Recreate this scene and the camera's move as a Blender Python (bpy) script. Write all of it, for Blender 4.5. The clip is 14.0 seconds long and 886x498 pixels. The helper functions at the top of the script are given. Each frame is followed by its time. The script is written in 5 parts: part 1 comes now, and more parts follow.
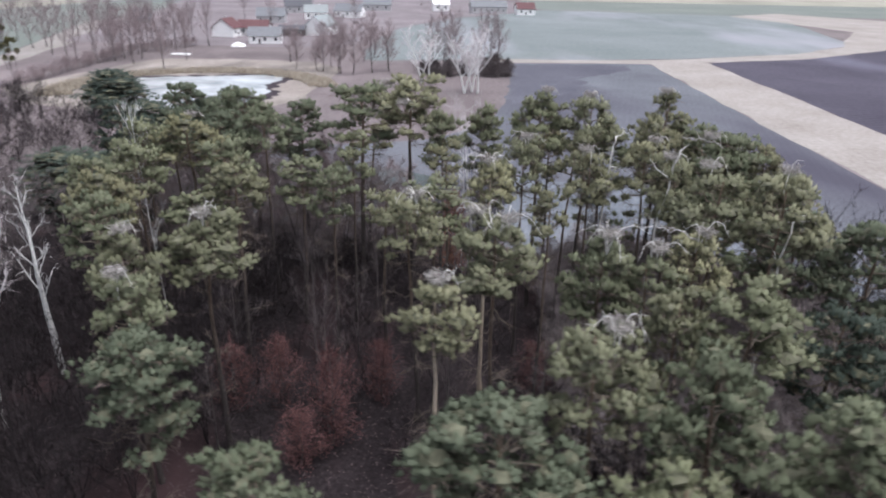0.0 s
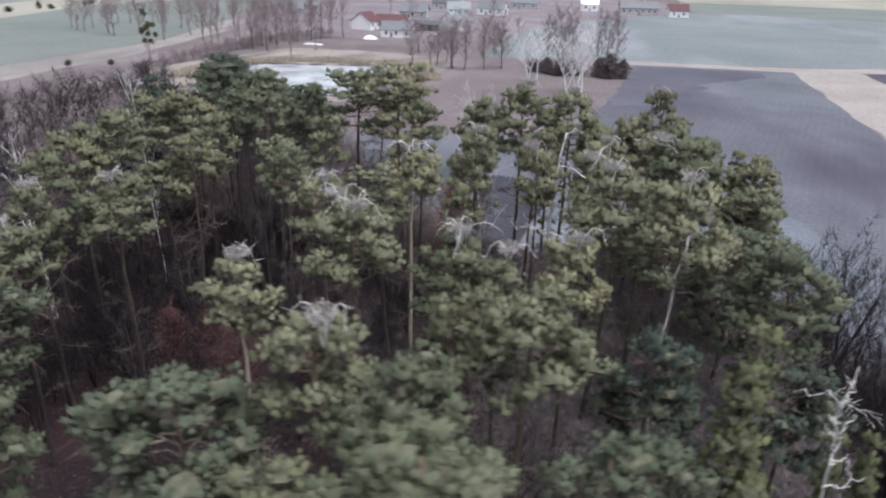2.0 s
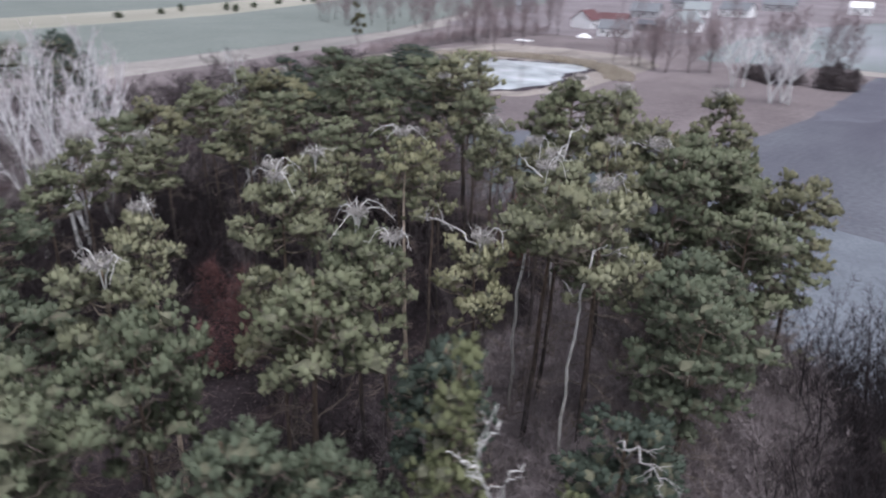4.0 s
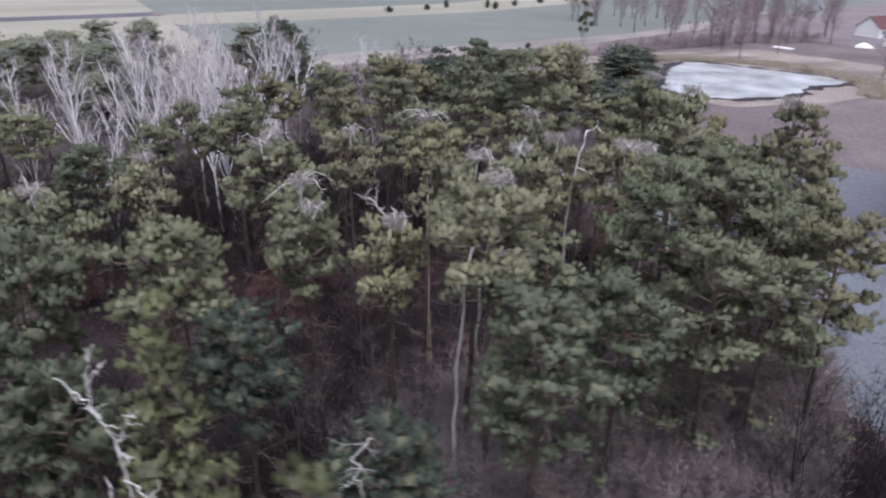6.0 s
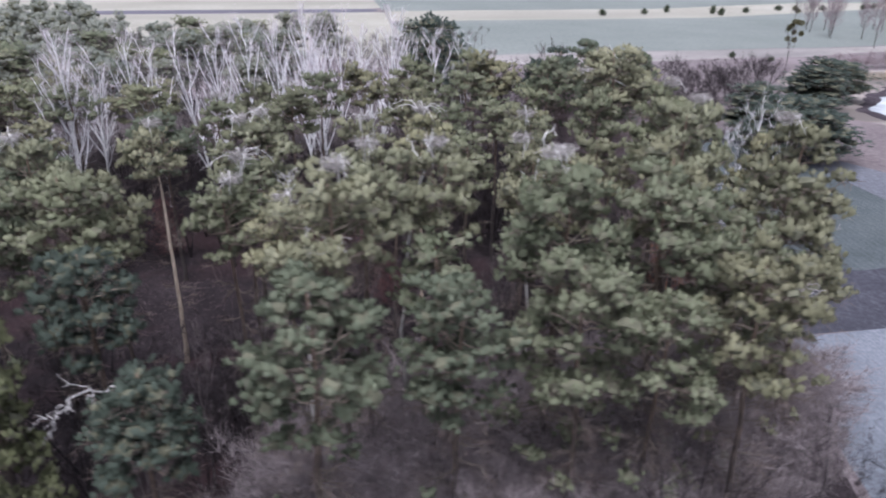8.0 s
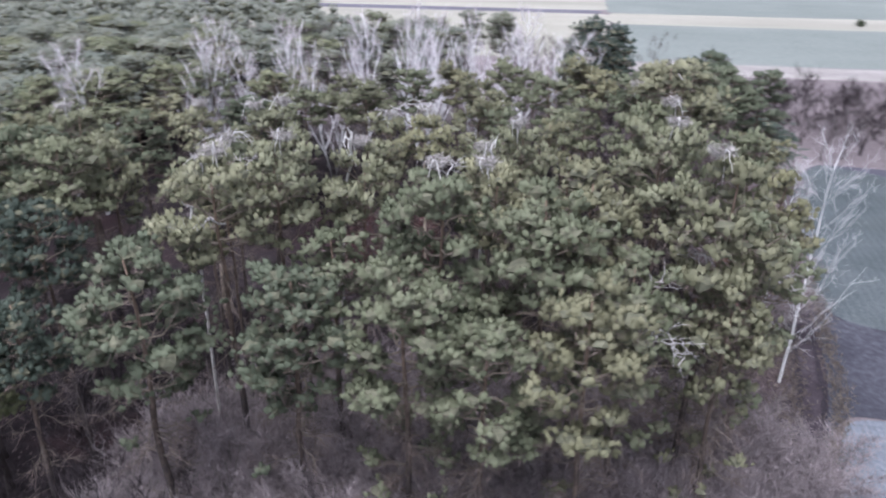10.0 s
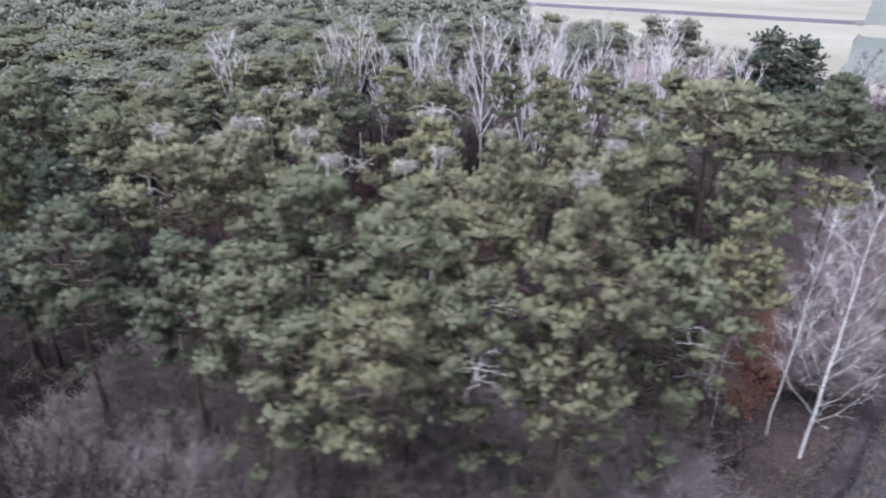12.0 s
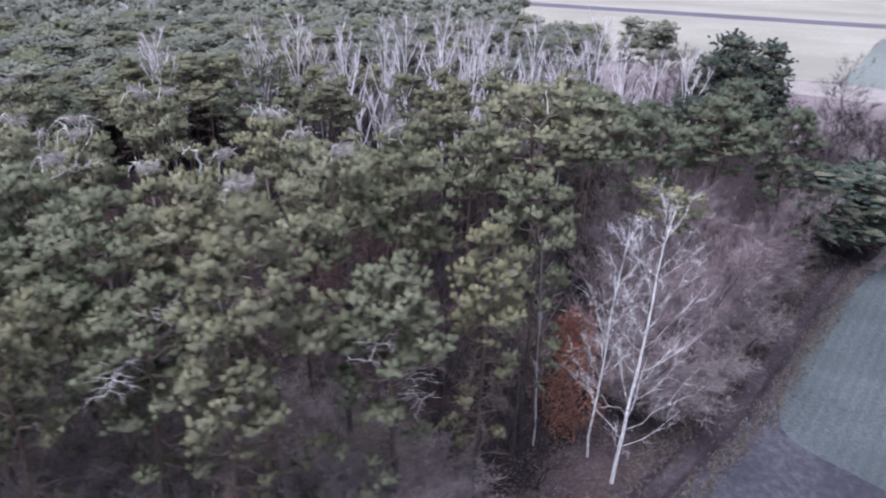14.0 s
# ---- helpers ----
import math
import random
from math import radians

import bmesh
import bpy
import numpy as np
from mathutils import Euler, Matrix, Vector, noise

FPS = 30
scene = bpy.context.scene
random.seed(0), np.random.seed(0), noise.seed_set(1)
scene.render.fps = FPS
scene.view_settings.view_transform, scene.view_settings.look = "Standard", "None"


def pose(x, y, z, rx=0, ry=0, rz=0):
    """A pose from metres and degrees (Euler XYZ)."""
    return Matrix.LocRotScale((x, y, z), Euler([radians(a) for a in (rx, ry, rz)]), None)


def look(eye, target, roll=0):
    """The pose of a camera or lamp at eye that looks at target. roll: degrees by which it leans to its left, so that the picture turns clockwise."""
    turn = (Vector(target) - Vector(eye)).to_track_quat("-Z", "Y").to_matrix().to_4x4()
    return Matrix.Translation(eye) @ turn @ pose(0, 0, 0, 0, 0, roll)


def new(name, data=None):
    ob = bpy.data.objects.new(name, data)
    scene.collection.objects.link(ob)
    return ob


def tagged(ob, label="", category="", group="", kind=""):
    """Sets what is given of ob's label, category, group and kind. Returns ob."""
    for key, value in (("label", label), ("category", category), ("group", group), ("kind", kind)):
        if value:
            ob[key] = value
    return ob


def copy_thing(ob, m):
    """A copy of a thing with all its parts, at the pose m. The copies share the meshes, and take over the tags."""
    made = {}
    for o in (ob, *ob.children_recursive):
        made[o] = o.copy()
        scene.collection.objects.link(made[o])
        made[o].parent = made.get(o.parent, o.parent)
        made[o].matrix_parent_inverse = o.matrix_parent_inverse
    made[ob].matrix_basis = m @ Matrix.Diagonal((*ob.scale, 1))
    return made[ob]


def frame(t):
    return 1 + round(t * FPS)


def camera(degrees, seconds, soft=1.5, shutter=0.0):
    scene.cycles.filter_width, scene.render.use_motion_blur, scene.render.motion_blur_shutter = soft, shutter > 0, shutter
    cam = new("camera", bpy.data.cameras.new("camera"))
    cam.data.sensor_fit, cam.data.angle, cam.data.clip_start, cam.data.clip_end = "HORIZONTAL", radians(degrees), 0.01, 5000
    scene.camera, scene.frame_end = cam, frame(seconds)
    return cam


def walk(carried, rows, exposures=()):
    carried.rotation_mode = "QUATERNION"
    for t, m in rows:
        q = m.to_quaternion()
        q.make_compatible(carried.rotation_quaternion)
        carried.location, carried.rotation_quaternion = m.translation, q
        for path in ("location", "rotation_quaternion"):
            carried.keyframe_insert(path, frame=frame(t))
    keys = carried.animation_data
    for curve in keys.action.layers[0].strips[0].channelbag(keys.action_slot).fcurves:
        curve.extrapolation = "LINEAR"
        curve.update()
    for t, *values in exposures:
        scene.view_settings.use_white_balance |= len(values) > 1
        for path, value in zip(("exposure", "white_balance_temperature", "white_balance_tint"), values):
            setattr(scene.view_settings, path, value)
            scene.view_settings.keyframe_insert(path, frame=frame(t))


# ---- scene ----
from mathutils.geometry import tessellate_polygon

cam = camera(65.9, 14.0, soft=2.0, shutter=0.8)

PATH = [
    (0, (1.736, 2.471, 35.463), (1.705, 4.313, 34.684), 1.2),
    (0.5, (5.959, 2.812, 35.236), (5.82, 4.648, 34.455), 1.4),
    (1, (10.48, 3.564, 34.998), (10.233, 5.388, 34.215), 1.4),
    (1.5, (14.6, 4.576, 34.784), (14.251, 6.382, 33.999), 1.5),
    (2, (19.007, 5.964, 34.595), (18.554, 7.745, 33.807), 1.6),
    (2.5, (23.068, 7.539, 34.419), (22.513, 9.29, 33.629), 1.7),
    (3, (27.337, 9.69, 34.19), (26.637, 11.387, 33.397), 1.6),
    (5.5, (44.833, 23.789, 33.415), (43.371, 24.885, 32.602), 0.7),
    (6, (47.401, 27.648, 33.111), (45.858, 28.629, 32.299), 0.7),
    (6.5, (49.455, 31.416, 32.88), (47.846, 32.284, 32.069), 0.6),
    (7, (51.257, 35.539, 32.656), (49.563, 36.228, 31.847), 0.6),
    (7.5, (52.625, 39.457, 32.538), (50.874, 39.981, 31.727), 0.6),
    (8, (53.738, 43.855, 32.488), (51.958, 44.271, 31.677), 0.7),
    (8.5, (54.567, 48.028, 32.548), (52.768, 48.351, 31.735), 0.8),
    (9, (54.935, 52.591, 32.626), (53.116, 52.753, 31.812), 0.8),
    (11.5, (51.986, 73.568, 33.532), (50.32, 72.836, 32.703), 0.9),
    (12, (50.295, 77.741, 33.673), (48.672, 76.918, 32.843), 0.9),
    (12.5, (48.368, 81.343, 33.762), (46.749, 80.514, 32.931), 1.0),
    (13, (46.088, 85.02, 33.783), (44.468, 84.193, 32.951), 1.0),
    (13.5, (43.646, 88.232, 33.753), (42.037, 87.384, 32.922), 0.9),
    (14, (40.957, 91.526, 33.665), (39.393, 90.596, 32.835), 0.9),
]
walk(cam, [(t, look(eye, aim, lean)) for t, eye, aim, lean in PATH],
     ((0.0, 0.82, 6000, 14), (3.0, 0.61, 5900, 14), (6.5, 0.55, 5800, 20), (8.0, 0.9, 5720, 20), (9.0, 1.06, 5700, 18), (11.5, 1.16, 5650, 19), (12.4, 0.94, 5650, 19), (13.0, 0.74, 5600, 22), (13.5, 0.98, 5550, 23), (14.0, 0.96, 5530, 23)))

# ---- light ----
SUN_EL, SUN_AZ = 74.0, 112.0          # degrees; azimuth from +y, clockwise
world = bpy.data.worlds.new("sky")
scene.world = world
world.use_nodes = True
wn = world.node_tree
sky = wn.nodes.new("ShaderNodeTexSky")
sky.sky_type = "NISHITA"
sky.sun_disc = False
sky.sun_elevation, sky.sun_rotation = radians(SUN_EL), radians(SUN_AZ)
sky.air_density, sky.dust_density, sky.ozone_density = 1.0, 4.0, 1.0
hsv = wn.nodes.new("ShaderNodeHueSaturation")
hsv.inputs["Saturation"].default_value = 0.30
wn.links.new(sky.outputs[0], hsv.inputs["Color"])
wn.links.new(hsv.outputs[0], wn.nodes["Background"].inputs["Color"])
wn.nodes["Background"].inputs["Strength"].default_value = 0.13
sun_data = bpy.data.lights.new("sun", "SUN")
sun_data.energy, sun_data.angle, sun_data.color = 1.5, radians(50), (1.0, 0.97, 0.92)
sun = new("sun", sun_data)
az, el = radians(SUN_AZ), radians(SUN_EL)
sun.matrix_basis = look((0, 0, 200), (-math.sin(az) * math.cos(el) * 9, -math.cos(az) * math.cos(el) * 9, 200 - math.sin(el) * 9))


# ---- materials ----
def material(name, rough=0.9, metal=0.0):
    m = bpy.data.materials.new(name)
    m.use_nodes = True
    b = m.node_tree.nodes["Principled BSDF"]
    b.inputs["Roughness"].default_value = rough
    b.inputs["Metallic"].default_value = metal
    b.inputs["Specular IOR Level"].default_value = 0.25
    return m, m.node_tree, b


def ramp(nt, source, stops):
    r = nt.nodes.new("ShaderNodeValToRGB")
    els = r.color_ramp.elements
    while len(els) < len(stops):
        els.new(0.5)
    for e, (p, c) in zip(els, stops):
        e.position, e.color = p, (*c, 1)
    nt.links.new(source, r.inputs[0])
    return r.outputs[0]


def coords(nt, scale=(1, 1, 1), turn=0.0):
    """World-fixed coordinates of an object, in metres."""
    tc = nt.nodes.new("ShaderNodeTexCoord")
    mp = nt.nodes.new("ShaderNodeMapping")
    mp.inputs["Scale"].default_value = scale
    mp.inputs["Rotation"].default_value = (0, 0, radians(turn))
    nt.links.new(tc.outputs["Object"], mp.inputs["Vector"])
    return mp.outputs[0]


def noise_of(nt, vec, scale, detail=4.0, rough=0.6):
    n = nt.nodes.new("ShaderNodeTexNoise")
    n.inputs["Scale"].default_value = scale
    n.inputs["Detail"].default_value = detail
    n.inputs["Roughness"].default_value = rough
    nt.links.new(vec, n.inputs["Vector"])
    return n.outputs["Fac"]


def mixed(nt, fac, a, b, mode="MIX"):
    m = nt.nodes.new("ShaderNodeMix")
    m.data_type, m.blend_type = "RGBA", mode
    for sock, v in ((m.inputs["Factor"], fac), (m.inputs["A"], a), (m.inputs["B"], b)):
        if isinstance(v, (int, float)):
            sock.default_value = v
        elif isinstance(v, tuple):
            sock.default_value = (*v, 1)
        else:
            nt.links.new(v, sock)
    return m.outputs["Result"]


def bump(nt, bsdf, height, strength, distance):
    b = nt.nodes.new("ShaderNodeBump")
    b.inputs["Strength"].default_value, b.inputs["Distance"].default_value = strength, distance
    nt.links.new(height, b.inputs["Height"])
    nt.links.new(b.outputs[0], bsdf.inputs["Normal"])


def needles(name, dark, mid, light):
    """Pine needles: each tuft has its own shade, each tree its own cast."""
    m, nt, b = material(name, 0.75)
    geo = nt.nodes.new("ShaderNodeNewGeometry")
    info = nt.nodes.new("ShaderNodeObjectInfo")
    tone = noise_of(nt, coords(nt), 0.45, 5, 0.6)
    c = ramp(nt, tone, [(0.25, dark), (0.5, mid), (0.75, light)])
    c = mixed(nt, 1.0, c, ramp(nt, geo.outputs["Random Per Island"], [(0.0, (0.93, 0.94, 0.94)), (1.0, (1.07, 1.06, 1.05))]), "MULTIPLY")
    cast = ramp(nt, info.outputs["Random"], [(0.0, (0.84, 0.88, 0.89)), (0.5, (1, 1, 1)), (1.0, (1.14, 1.12, 1.06))])
    c = mixed(nt, 1.0, c, cast, "MULTIPLY")
    nt.links.new(c, b.inputs["Base Color"])
    tr = nt.nodes.new("ShaderNodeBsdfTranslucent")
    nt.links.new(c, tr.inputs["Color"])
    ms = nt.nodes.new("ShaderNodeMixShader")
    ms.inputs[0].default_value = 0.12
    nt.links.new(b.outputs[0], ms.inputs[1])
    nt.links.new(tr.outputs[0], ms.inputs[2])
    nt.links.new(ms.outputs[0], nt.nodes["Material Output"].inputs["Surface"])
    return m


def plain(name, col, rough=0.8, spread=0.12, scale=0.8):
    m, nt, b = material(name, rough)
    n = noise_of(nt, coords(nt), scale, 5)
    lo, hi = tuple(c * (1 - spread) for c in col), tuple(min(1, c * (1 + spread)) for c in col)
    nt.links.new(ramp(nt, n, [(0.3, lo), (0.7, hi)]), b.inputs["Base Color"])
    return m


N_OLIVE = needles("pine_needles_olive", (0.129, 0.128, 0.072), (0.175, 0.172, 0.103), (0.225, 0.216, 0.136))
N_GREEN = needles("pine_needles_green", (0.119, 0.131, 0.075), (0.161, 0.172, 0.105), (0.208, 0.214, 0.136))
N_BLUE = needles("pine_needles_bluish", (0.077, 0.092, 0.059), (0.104, 0.120, 0.078), (0.137, 0.152, 0.105))
N_PALE = needles("pine_needles_pale", (0.176, 0.176, 0.102), (0.232, 0.228, 0.140), (0.290, 0.282, 0.184))
# far forest: distance haze is put into this paler, greyer green
N_HAZED = needles("hazed_pine_needles", (0.141, 0.154, 0.119), (0.189, 0.201, 0.160), (0.239, 0.246, 0.203))
N_YOUNG = needles("young_pine_needles", (0.104, 0.114, 0.054), (0.140, 0.149, 0.075), (0.180, 0.186, 0.098))
N_TEAL = needles("pine_needles_teal", (0.036, 0.047, 0.036), (0.050, 0.066, 0.051), (0.070, 0.088, 0.071))

# filler inside the boughs: the crown's inner shade is put into this tone
CORE_SHADE = plain("crown_core_shade", (0.112, 0.112, 0.074), 0.95, 0.35, 3.0)


def bark(name, low, high, split, rough=0.95, mark=None):
    """Bark that changes from low to high up the stem, with furrows; mark: dark scars."""
    m, nt, b = material(name, rough)
    v = coords(nt)
    sep = nt.nodes.new("ShaderNodeSeparateXYZ")
    nt.links.new(v, sep.inputs[0])
    n = noise_of(nt, coords(nt, (6, 6, 1.3)), 1.5, 5)
    add = nt.nodes.new("ShaderNodeMath")
    add.operation = "MULTIPLY_ADD"
    add.inputs[1].default_value, add.inputs[2].default_value = 1 / split, -0.25
    nt.links.new(sep.outputs["Z"], add.inputs[0])
    fac = nt.nodes.new("ShaderNodeMath")
    fac.operation, fac.use_clamp = "ADD", True
    nt.links.new(add.outputs[0], fac.inputs[0])
    sub = nt.nodes.new("ShaderNodeMath")
    sub.operation = "MULTIPLY_ADD"
    sub.inputs[1].default_value, sub.inputs[2].default_value = 0.8, -0.55
    nt.links.new(n, sub.inputs[0])
    nt.links.new(sub.outputs[0], fac.inputs[1])
    c = mixed(nt, fac.outputs[0], low, high)
    grain = ramp(nt, n, [(0.3, (0.55, 0.55, 0.55)), (0.7, (1.25, 1.25, 1.25))])
    c = mixed(nt, 1.0, c, grain, "MULTIPLY")
    if mark:
        s = noise_of(nt, coords(nt, (2.0, 2.0, 7.0)), 1.2, 3)
        c = mixed(nt, ramp(nt, s, [(0.60, (0, 0, 0)), (0.66, (1, 1, 1))]), c, mark)
    nt.links.new(c, b.inputs["Base Color"])
    bump(nt, b, n, 0.6, 0.03)
    return m


BARK_PINE = bark("pine_bark", (0.060, 0.050, 0.046), (0.260, 0.185, 0.130), 18.0)
BARK_LIMB = bark("pine_limb_bark", (0.13, 0.11, 0.088), (0.32, 0.265, 0.205), 20.0)
BARK_BIRCH = bark("birch_bark", (0.76, 0.75, 0.72), (0.82, 0.81, 0.78), 14.0, 0.8, (0.09, 0.08, 0.075))
BARK_BIRCH_LIMB = bark("birch_limb_bark", (0.80, 0.785, 0.775), (0.86, 0.845, 0.835), 14.0)
BARK_DEAD = bark("bleached_dead_wood", (0.40, 0.375, 0.34), (0.66, 0.64, 0.60), 14.0)
BARK_BOUGH = bark("weathered_dead_bough", (0.28, 0.265, 0.25), (0.44, 0.42, 0.40), 14.0)
BARK_PALE = bark("pale_pine_bark", (0.34, 0.275, 0.21), (0.58, 0.48, 0.37), 9.0)
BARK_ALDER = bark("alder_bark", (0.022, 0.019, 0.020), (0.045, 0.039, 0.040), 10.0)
BARK_GREY = bark("grey_bark", (0.10, 0.085, 0.082), (0.16, 0.138, 0.132), 10.0)


def twigs(name, a, b_col):
    m, nt, b = material(name, 0.95)
    geo = nt.nodes.new("ShaderNodeNewGeometry")
    c = ramp(nt, geo.outputs["Random Per Island"], [(0.0, a), (1.0, b_col)])
    nt.links.new(c, b.inputs["Base Color"])
    return m


TWIG_BIRCH = twigs("birch_twigs", (0.47, 0.415, 0.42), (0.72, 0.66, 0.66))
TWIG_GREY = twigs("grey_twigs", (0.064, 0.052, 0.052), (0.150, 0.126, 0.125))
TWIG_PALE = twigs("pale_brush_twigs", (0.141, 0.119, 0.119), (0.293, 0.253, 0.249))
# twigs kept near black so that understory shade is in their colour
TWIG_DARK = twigs("shade_toned_twigs", (0.013, 0.010, 0.0105), (0.040, 0.031, 0.0325))
TWIG_PINE = twigs("pine_twigs", (0.10, 0.078, 0.066), (0.22, 0.172, 0.148))
TWIG_FAR = twigs("far_twigs", (0.192, 0.151, 0.154), (0.346, 0.282, 0.282))
TWIG_RED = twigs("red_brown_twigs", (0.17, 0.082, 0.075), (0.29, 0.15, 0.13))
LEAF_RED = twigs("withered_oak_leaves", (0.17, 0.080, 0.055), (0.36, 0.18, 0.12))
LEAF_DRED = twigs("dark_oak_leaves", (0.075, 0.038, 0.038), (0.17, 0.085, 0.080))
STICK = twigs("nest_sticks", (0.22, 0.20, 0.185), (0.52, 0.49, 0.46))
MISTLE = twigs("mistletoe_leaves", (0.07, 0.065, 0.03), (0.15, 0.135, 0.06))
DRY_GRASS = twigs("dry_grass", (0.105, 0.086, 0.070), (0.225, 0.190, 0.155))
REED = twigs("dry_reed", (0.30, 0.255, 0.20), (0.50, 0.445, 0.36))
LITTER = twigs("fallen_leaves", (0.05, 0.037, 0.037), (0.140, 0.110, 0.106))
BUSH_GREEN = twigs("dark_evergreen_leaves", (0.030, 0.045, 0.026), (0.082, 0.10, 0.052))


def earth(name, tones, fine=1.6, coarse=0.05, rough=0.97, stripes=None, patch=None, relief=0.12):
    """A soil or grass surface: tones from dark to light, with two scales of mottling.
    stripes: (turn, spacing, strength) of drill rows or furrows; patch: (tone, scale, from, to)."""
    m, nt, b = material(name, rough)
    b.inputs["Specular IOR Level"].default_value = 0.1
    v = coords(nt)
    f, g = noise_of(nt, v, fine, 6, 0.7), noise_of(nt, v, coarse, 5, 0.6)
    mid = nt.nodes.new("ShaderNodeMath")
    mid.operation = "MULTIPLY_ADD"
    mid.inputs[1].default_value = 0.55
    nt.links.new(f, mid.inputs[0])
    half = nt.nodes.new("ShaderNodeMath")
    half.operation = "MULTIPLY"
    half.inputs[1].default_value = 0.45
    nt.links.new(g, half.inputs[0])
    nt.links.new(half.outputs[0], mid.inputs[2])
    level = mid.outputs[0]
    step = 1 / (len(tones) - 1)
    c = ramp(nt, level, [(0.34 + 0.32 * i * step, t) for i, t in enumerate(tones)])
    if patch:
        tone, scale, lo, hi = patch
        p = noise_of(nt, coords(nt, (scale, scale * 0.35, scale)), 1.0, 4, 0.55)
        c = mixed(nt, ramp(nt, p, [(lo, (0, 0, 0)), (hi, (1, 1, 1))]), c, tone)
    if stripes:
        turn, space, strength = stripes
        w = nt.nodes.new("ShaderNodeTexWave")
        w.inputs["Scale"].default_value = 0.3142 / space
        w.inputs["Distortion"].default_value, w.inputs["Detail"].default_value = 1.2, 2
        w.inputs["Detail Scale"].default_value = 0.6
        nt.links.new(coords(nt, (1, 1, 1), turn), w.inputs["Vector"])
        lo, hi = 1 - strength, 1 + strength
        c = mixed(nt, 1.0, c, ramp(nt, w.outputs["Fac"], [(0.15, (lo, lo, lo)), (0.85, (hi, hi, hi))]), "MULTIPLY")
    nt.links.new(c, b.inputs["Base Color"])
    bump(nt, b, f, 0.8, relief)
    return m


M_MEADOW = earth("dry_meadow", [(0.095, 0.078, 0.079), (0.150, 0.126, 0.126), (0.215, 0.185, 0.182)], 0.9, 0.03,
                 patch=((0.211, 0.177, 0.177), 0.03, 0.52, 0.66))
# floor toned near black: the canopy's shade is put into the litter colour
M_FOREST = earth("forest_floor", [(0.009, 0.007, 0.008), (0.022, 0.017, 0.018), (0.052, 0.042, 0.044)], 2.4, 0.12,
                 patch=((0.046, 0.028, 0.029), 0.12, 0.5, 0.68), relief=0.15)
M_EDGE = earth("leaf_litter", [(0.034, 0.026, 0.028), (0.060, 0.047, 0.049), (0.102, 0.082, 0.084)], 2.6, 0.2, patch=((0.085, 0.062, 0.064), 0.2, 0.5, 0.7), relief=0.18)
# same litter as M_EDGE, with darker patches for shade below the brush
M_SHADE = earth("shaded_leaf_litter", [(0.034, 0.026, 0.027), (0.062, 0.047, 0.049), (0.106, 0.085, 0.086)], 2.6, 0.2, patch=((0.055, 0.040, 0.041), 0.2, 0.5, 0.7), relief=0.18)
M_FROST = earth("frosty_ploughed_soil", [(0.076, 0.079, 0.090), (0.126, 0.130, 0.145), (0.184, 0.189, 0.208)], 1.3, 0.025,
                stripes=(14, 1.6, 0.018), patch=((0.070, 0.066, 0.084), 0.016, 0.46, 0.62))
M_FROST_NEAR = earth("frosty_winter_crop", [(0.092, 0.102, 0.115), (0.142, 0.154, 0.172), (0.210, 0.222, 0.245)], 2.2, 0.06,
                     stripes=(98, 0.45, 0.04), relief=0.2)
M_HOLLOW = earth("frosty_hollow", [(0.10, 0.10, 0.11), (0.17, 0.175, 0.19), (0.25, 0.26, 0.28)], 3.0, 0.3, relief=0.2)
M_CROP = earth("frosted_winter_crop", [(0.047, 0.058, 0.058), (0.081, 0.094, 0.095), (0.128, 0.142, 0.144)], 3.2, 0.10, stripes=(98, 0.9, 0.05), relief=0.25, patch=((0.078, 0.090, 0.088), 0.16, 0.50, 0.70))
M_PLOUGH = earth("dark_ploughed_soil", [(0.045, 0.040, 0.055), (0.071, 0.064, 0.082), (0.105, 0.097, 0.121)], 1.0, 0.02,
                 stripes=(70, 2.2, 0.12), patch=((0.128, 0.122, 0.154), 0.014, 0.56, 0.72))
M_STRAWW = earth("pale_grassland", [(0.190, 0.172, 0.156), (0.262, 0.240, 0.220), (0.340, 0.316, 0.296)], 0.5, 0.03, patch=((0.16, 0.150, 0.142), 0.02, 0.5, 0.68))
M_STRAW = earth("pale_dry_grass", [(0.212, 0.188, 0.168), (0.290, 0.262, 0.238), (0.366, 0.336, 0.312)], 0.8, 0.05)
M_GREENF = earth("frosty_green_field", [(0.119, 0.138, 0.136), (0.169, 0.188, 0.185), (0.230, 0.244, 0.246)], 0.6, 0.012,
                 patch=((0.259, 0.262, 0.279), 0.012, 0.5, 0.66))
M_DFROST = earth("darker_ploughed_soil", [(0.062, 0.061, 0.076), (0.098, 0.097, 0.116), (0.146, 0.146, 0.168)], 1.2, 0.03)
M_GREENW = earth("dull_green_winter_wheat", [(0.124, 0.138, 0.124), (0.160, 0.176, 0.158), (0.206, 0.221, 0.200)], 0.6, 0.015)
M_PALEF = earth("pale_stubble_field", [(0.232, 0.221, 0.178), (0.290, 0.276, 0.226), (0.352, 0.338, 0.285)], 0.4, 0.02, patch=((0.228, 0.219, 0.180), 0.012, 0.46, 0.66))
M_DARKS = earth("dark_tilled_strip", [(0.080, 0.075, 0.089), (0.112, 0.104, 0.123), (0.144, 0.136, 0.158)], 0.5, 0.02)
M_HEAD = earth("bluish_bare_soil", [(0.030, 0.030, 0.037), (0.051, 0.051, 0.061), (0.090, 0.090, 0.103)], 1.6, 0.1, relief=0.15)
M_TRACK = earth("muddy_track_soil", [(0.024, 0.020, 0.023), (0.046, 0.037, 0.042), (0.082, 0.069, 0.076)], 1.8, 0.2, relief=0.2)
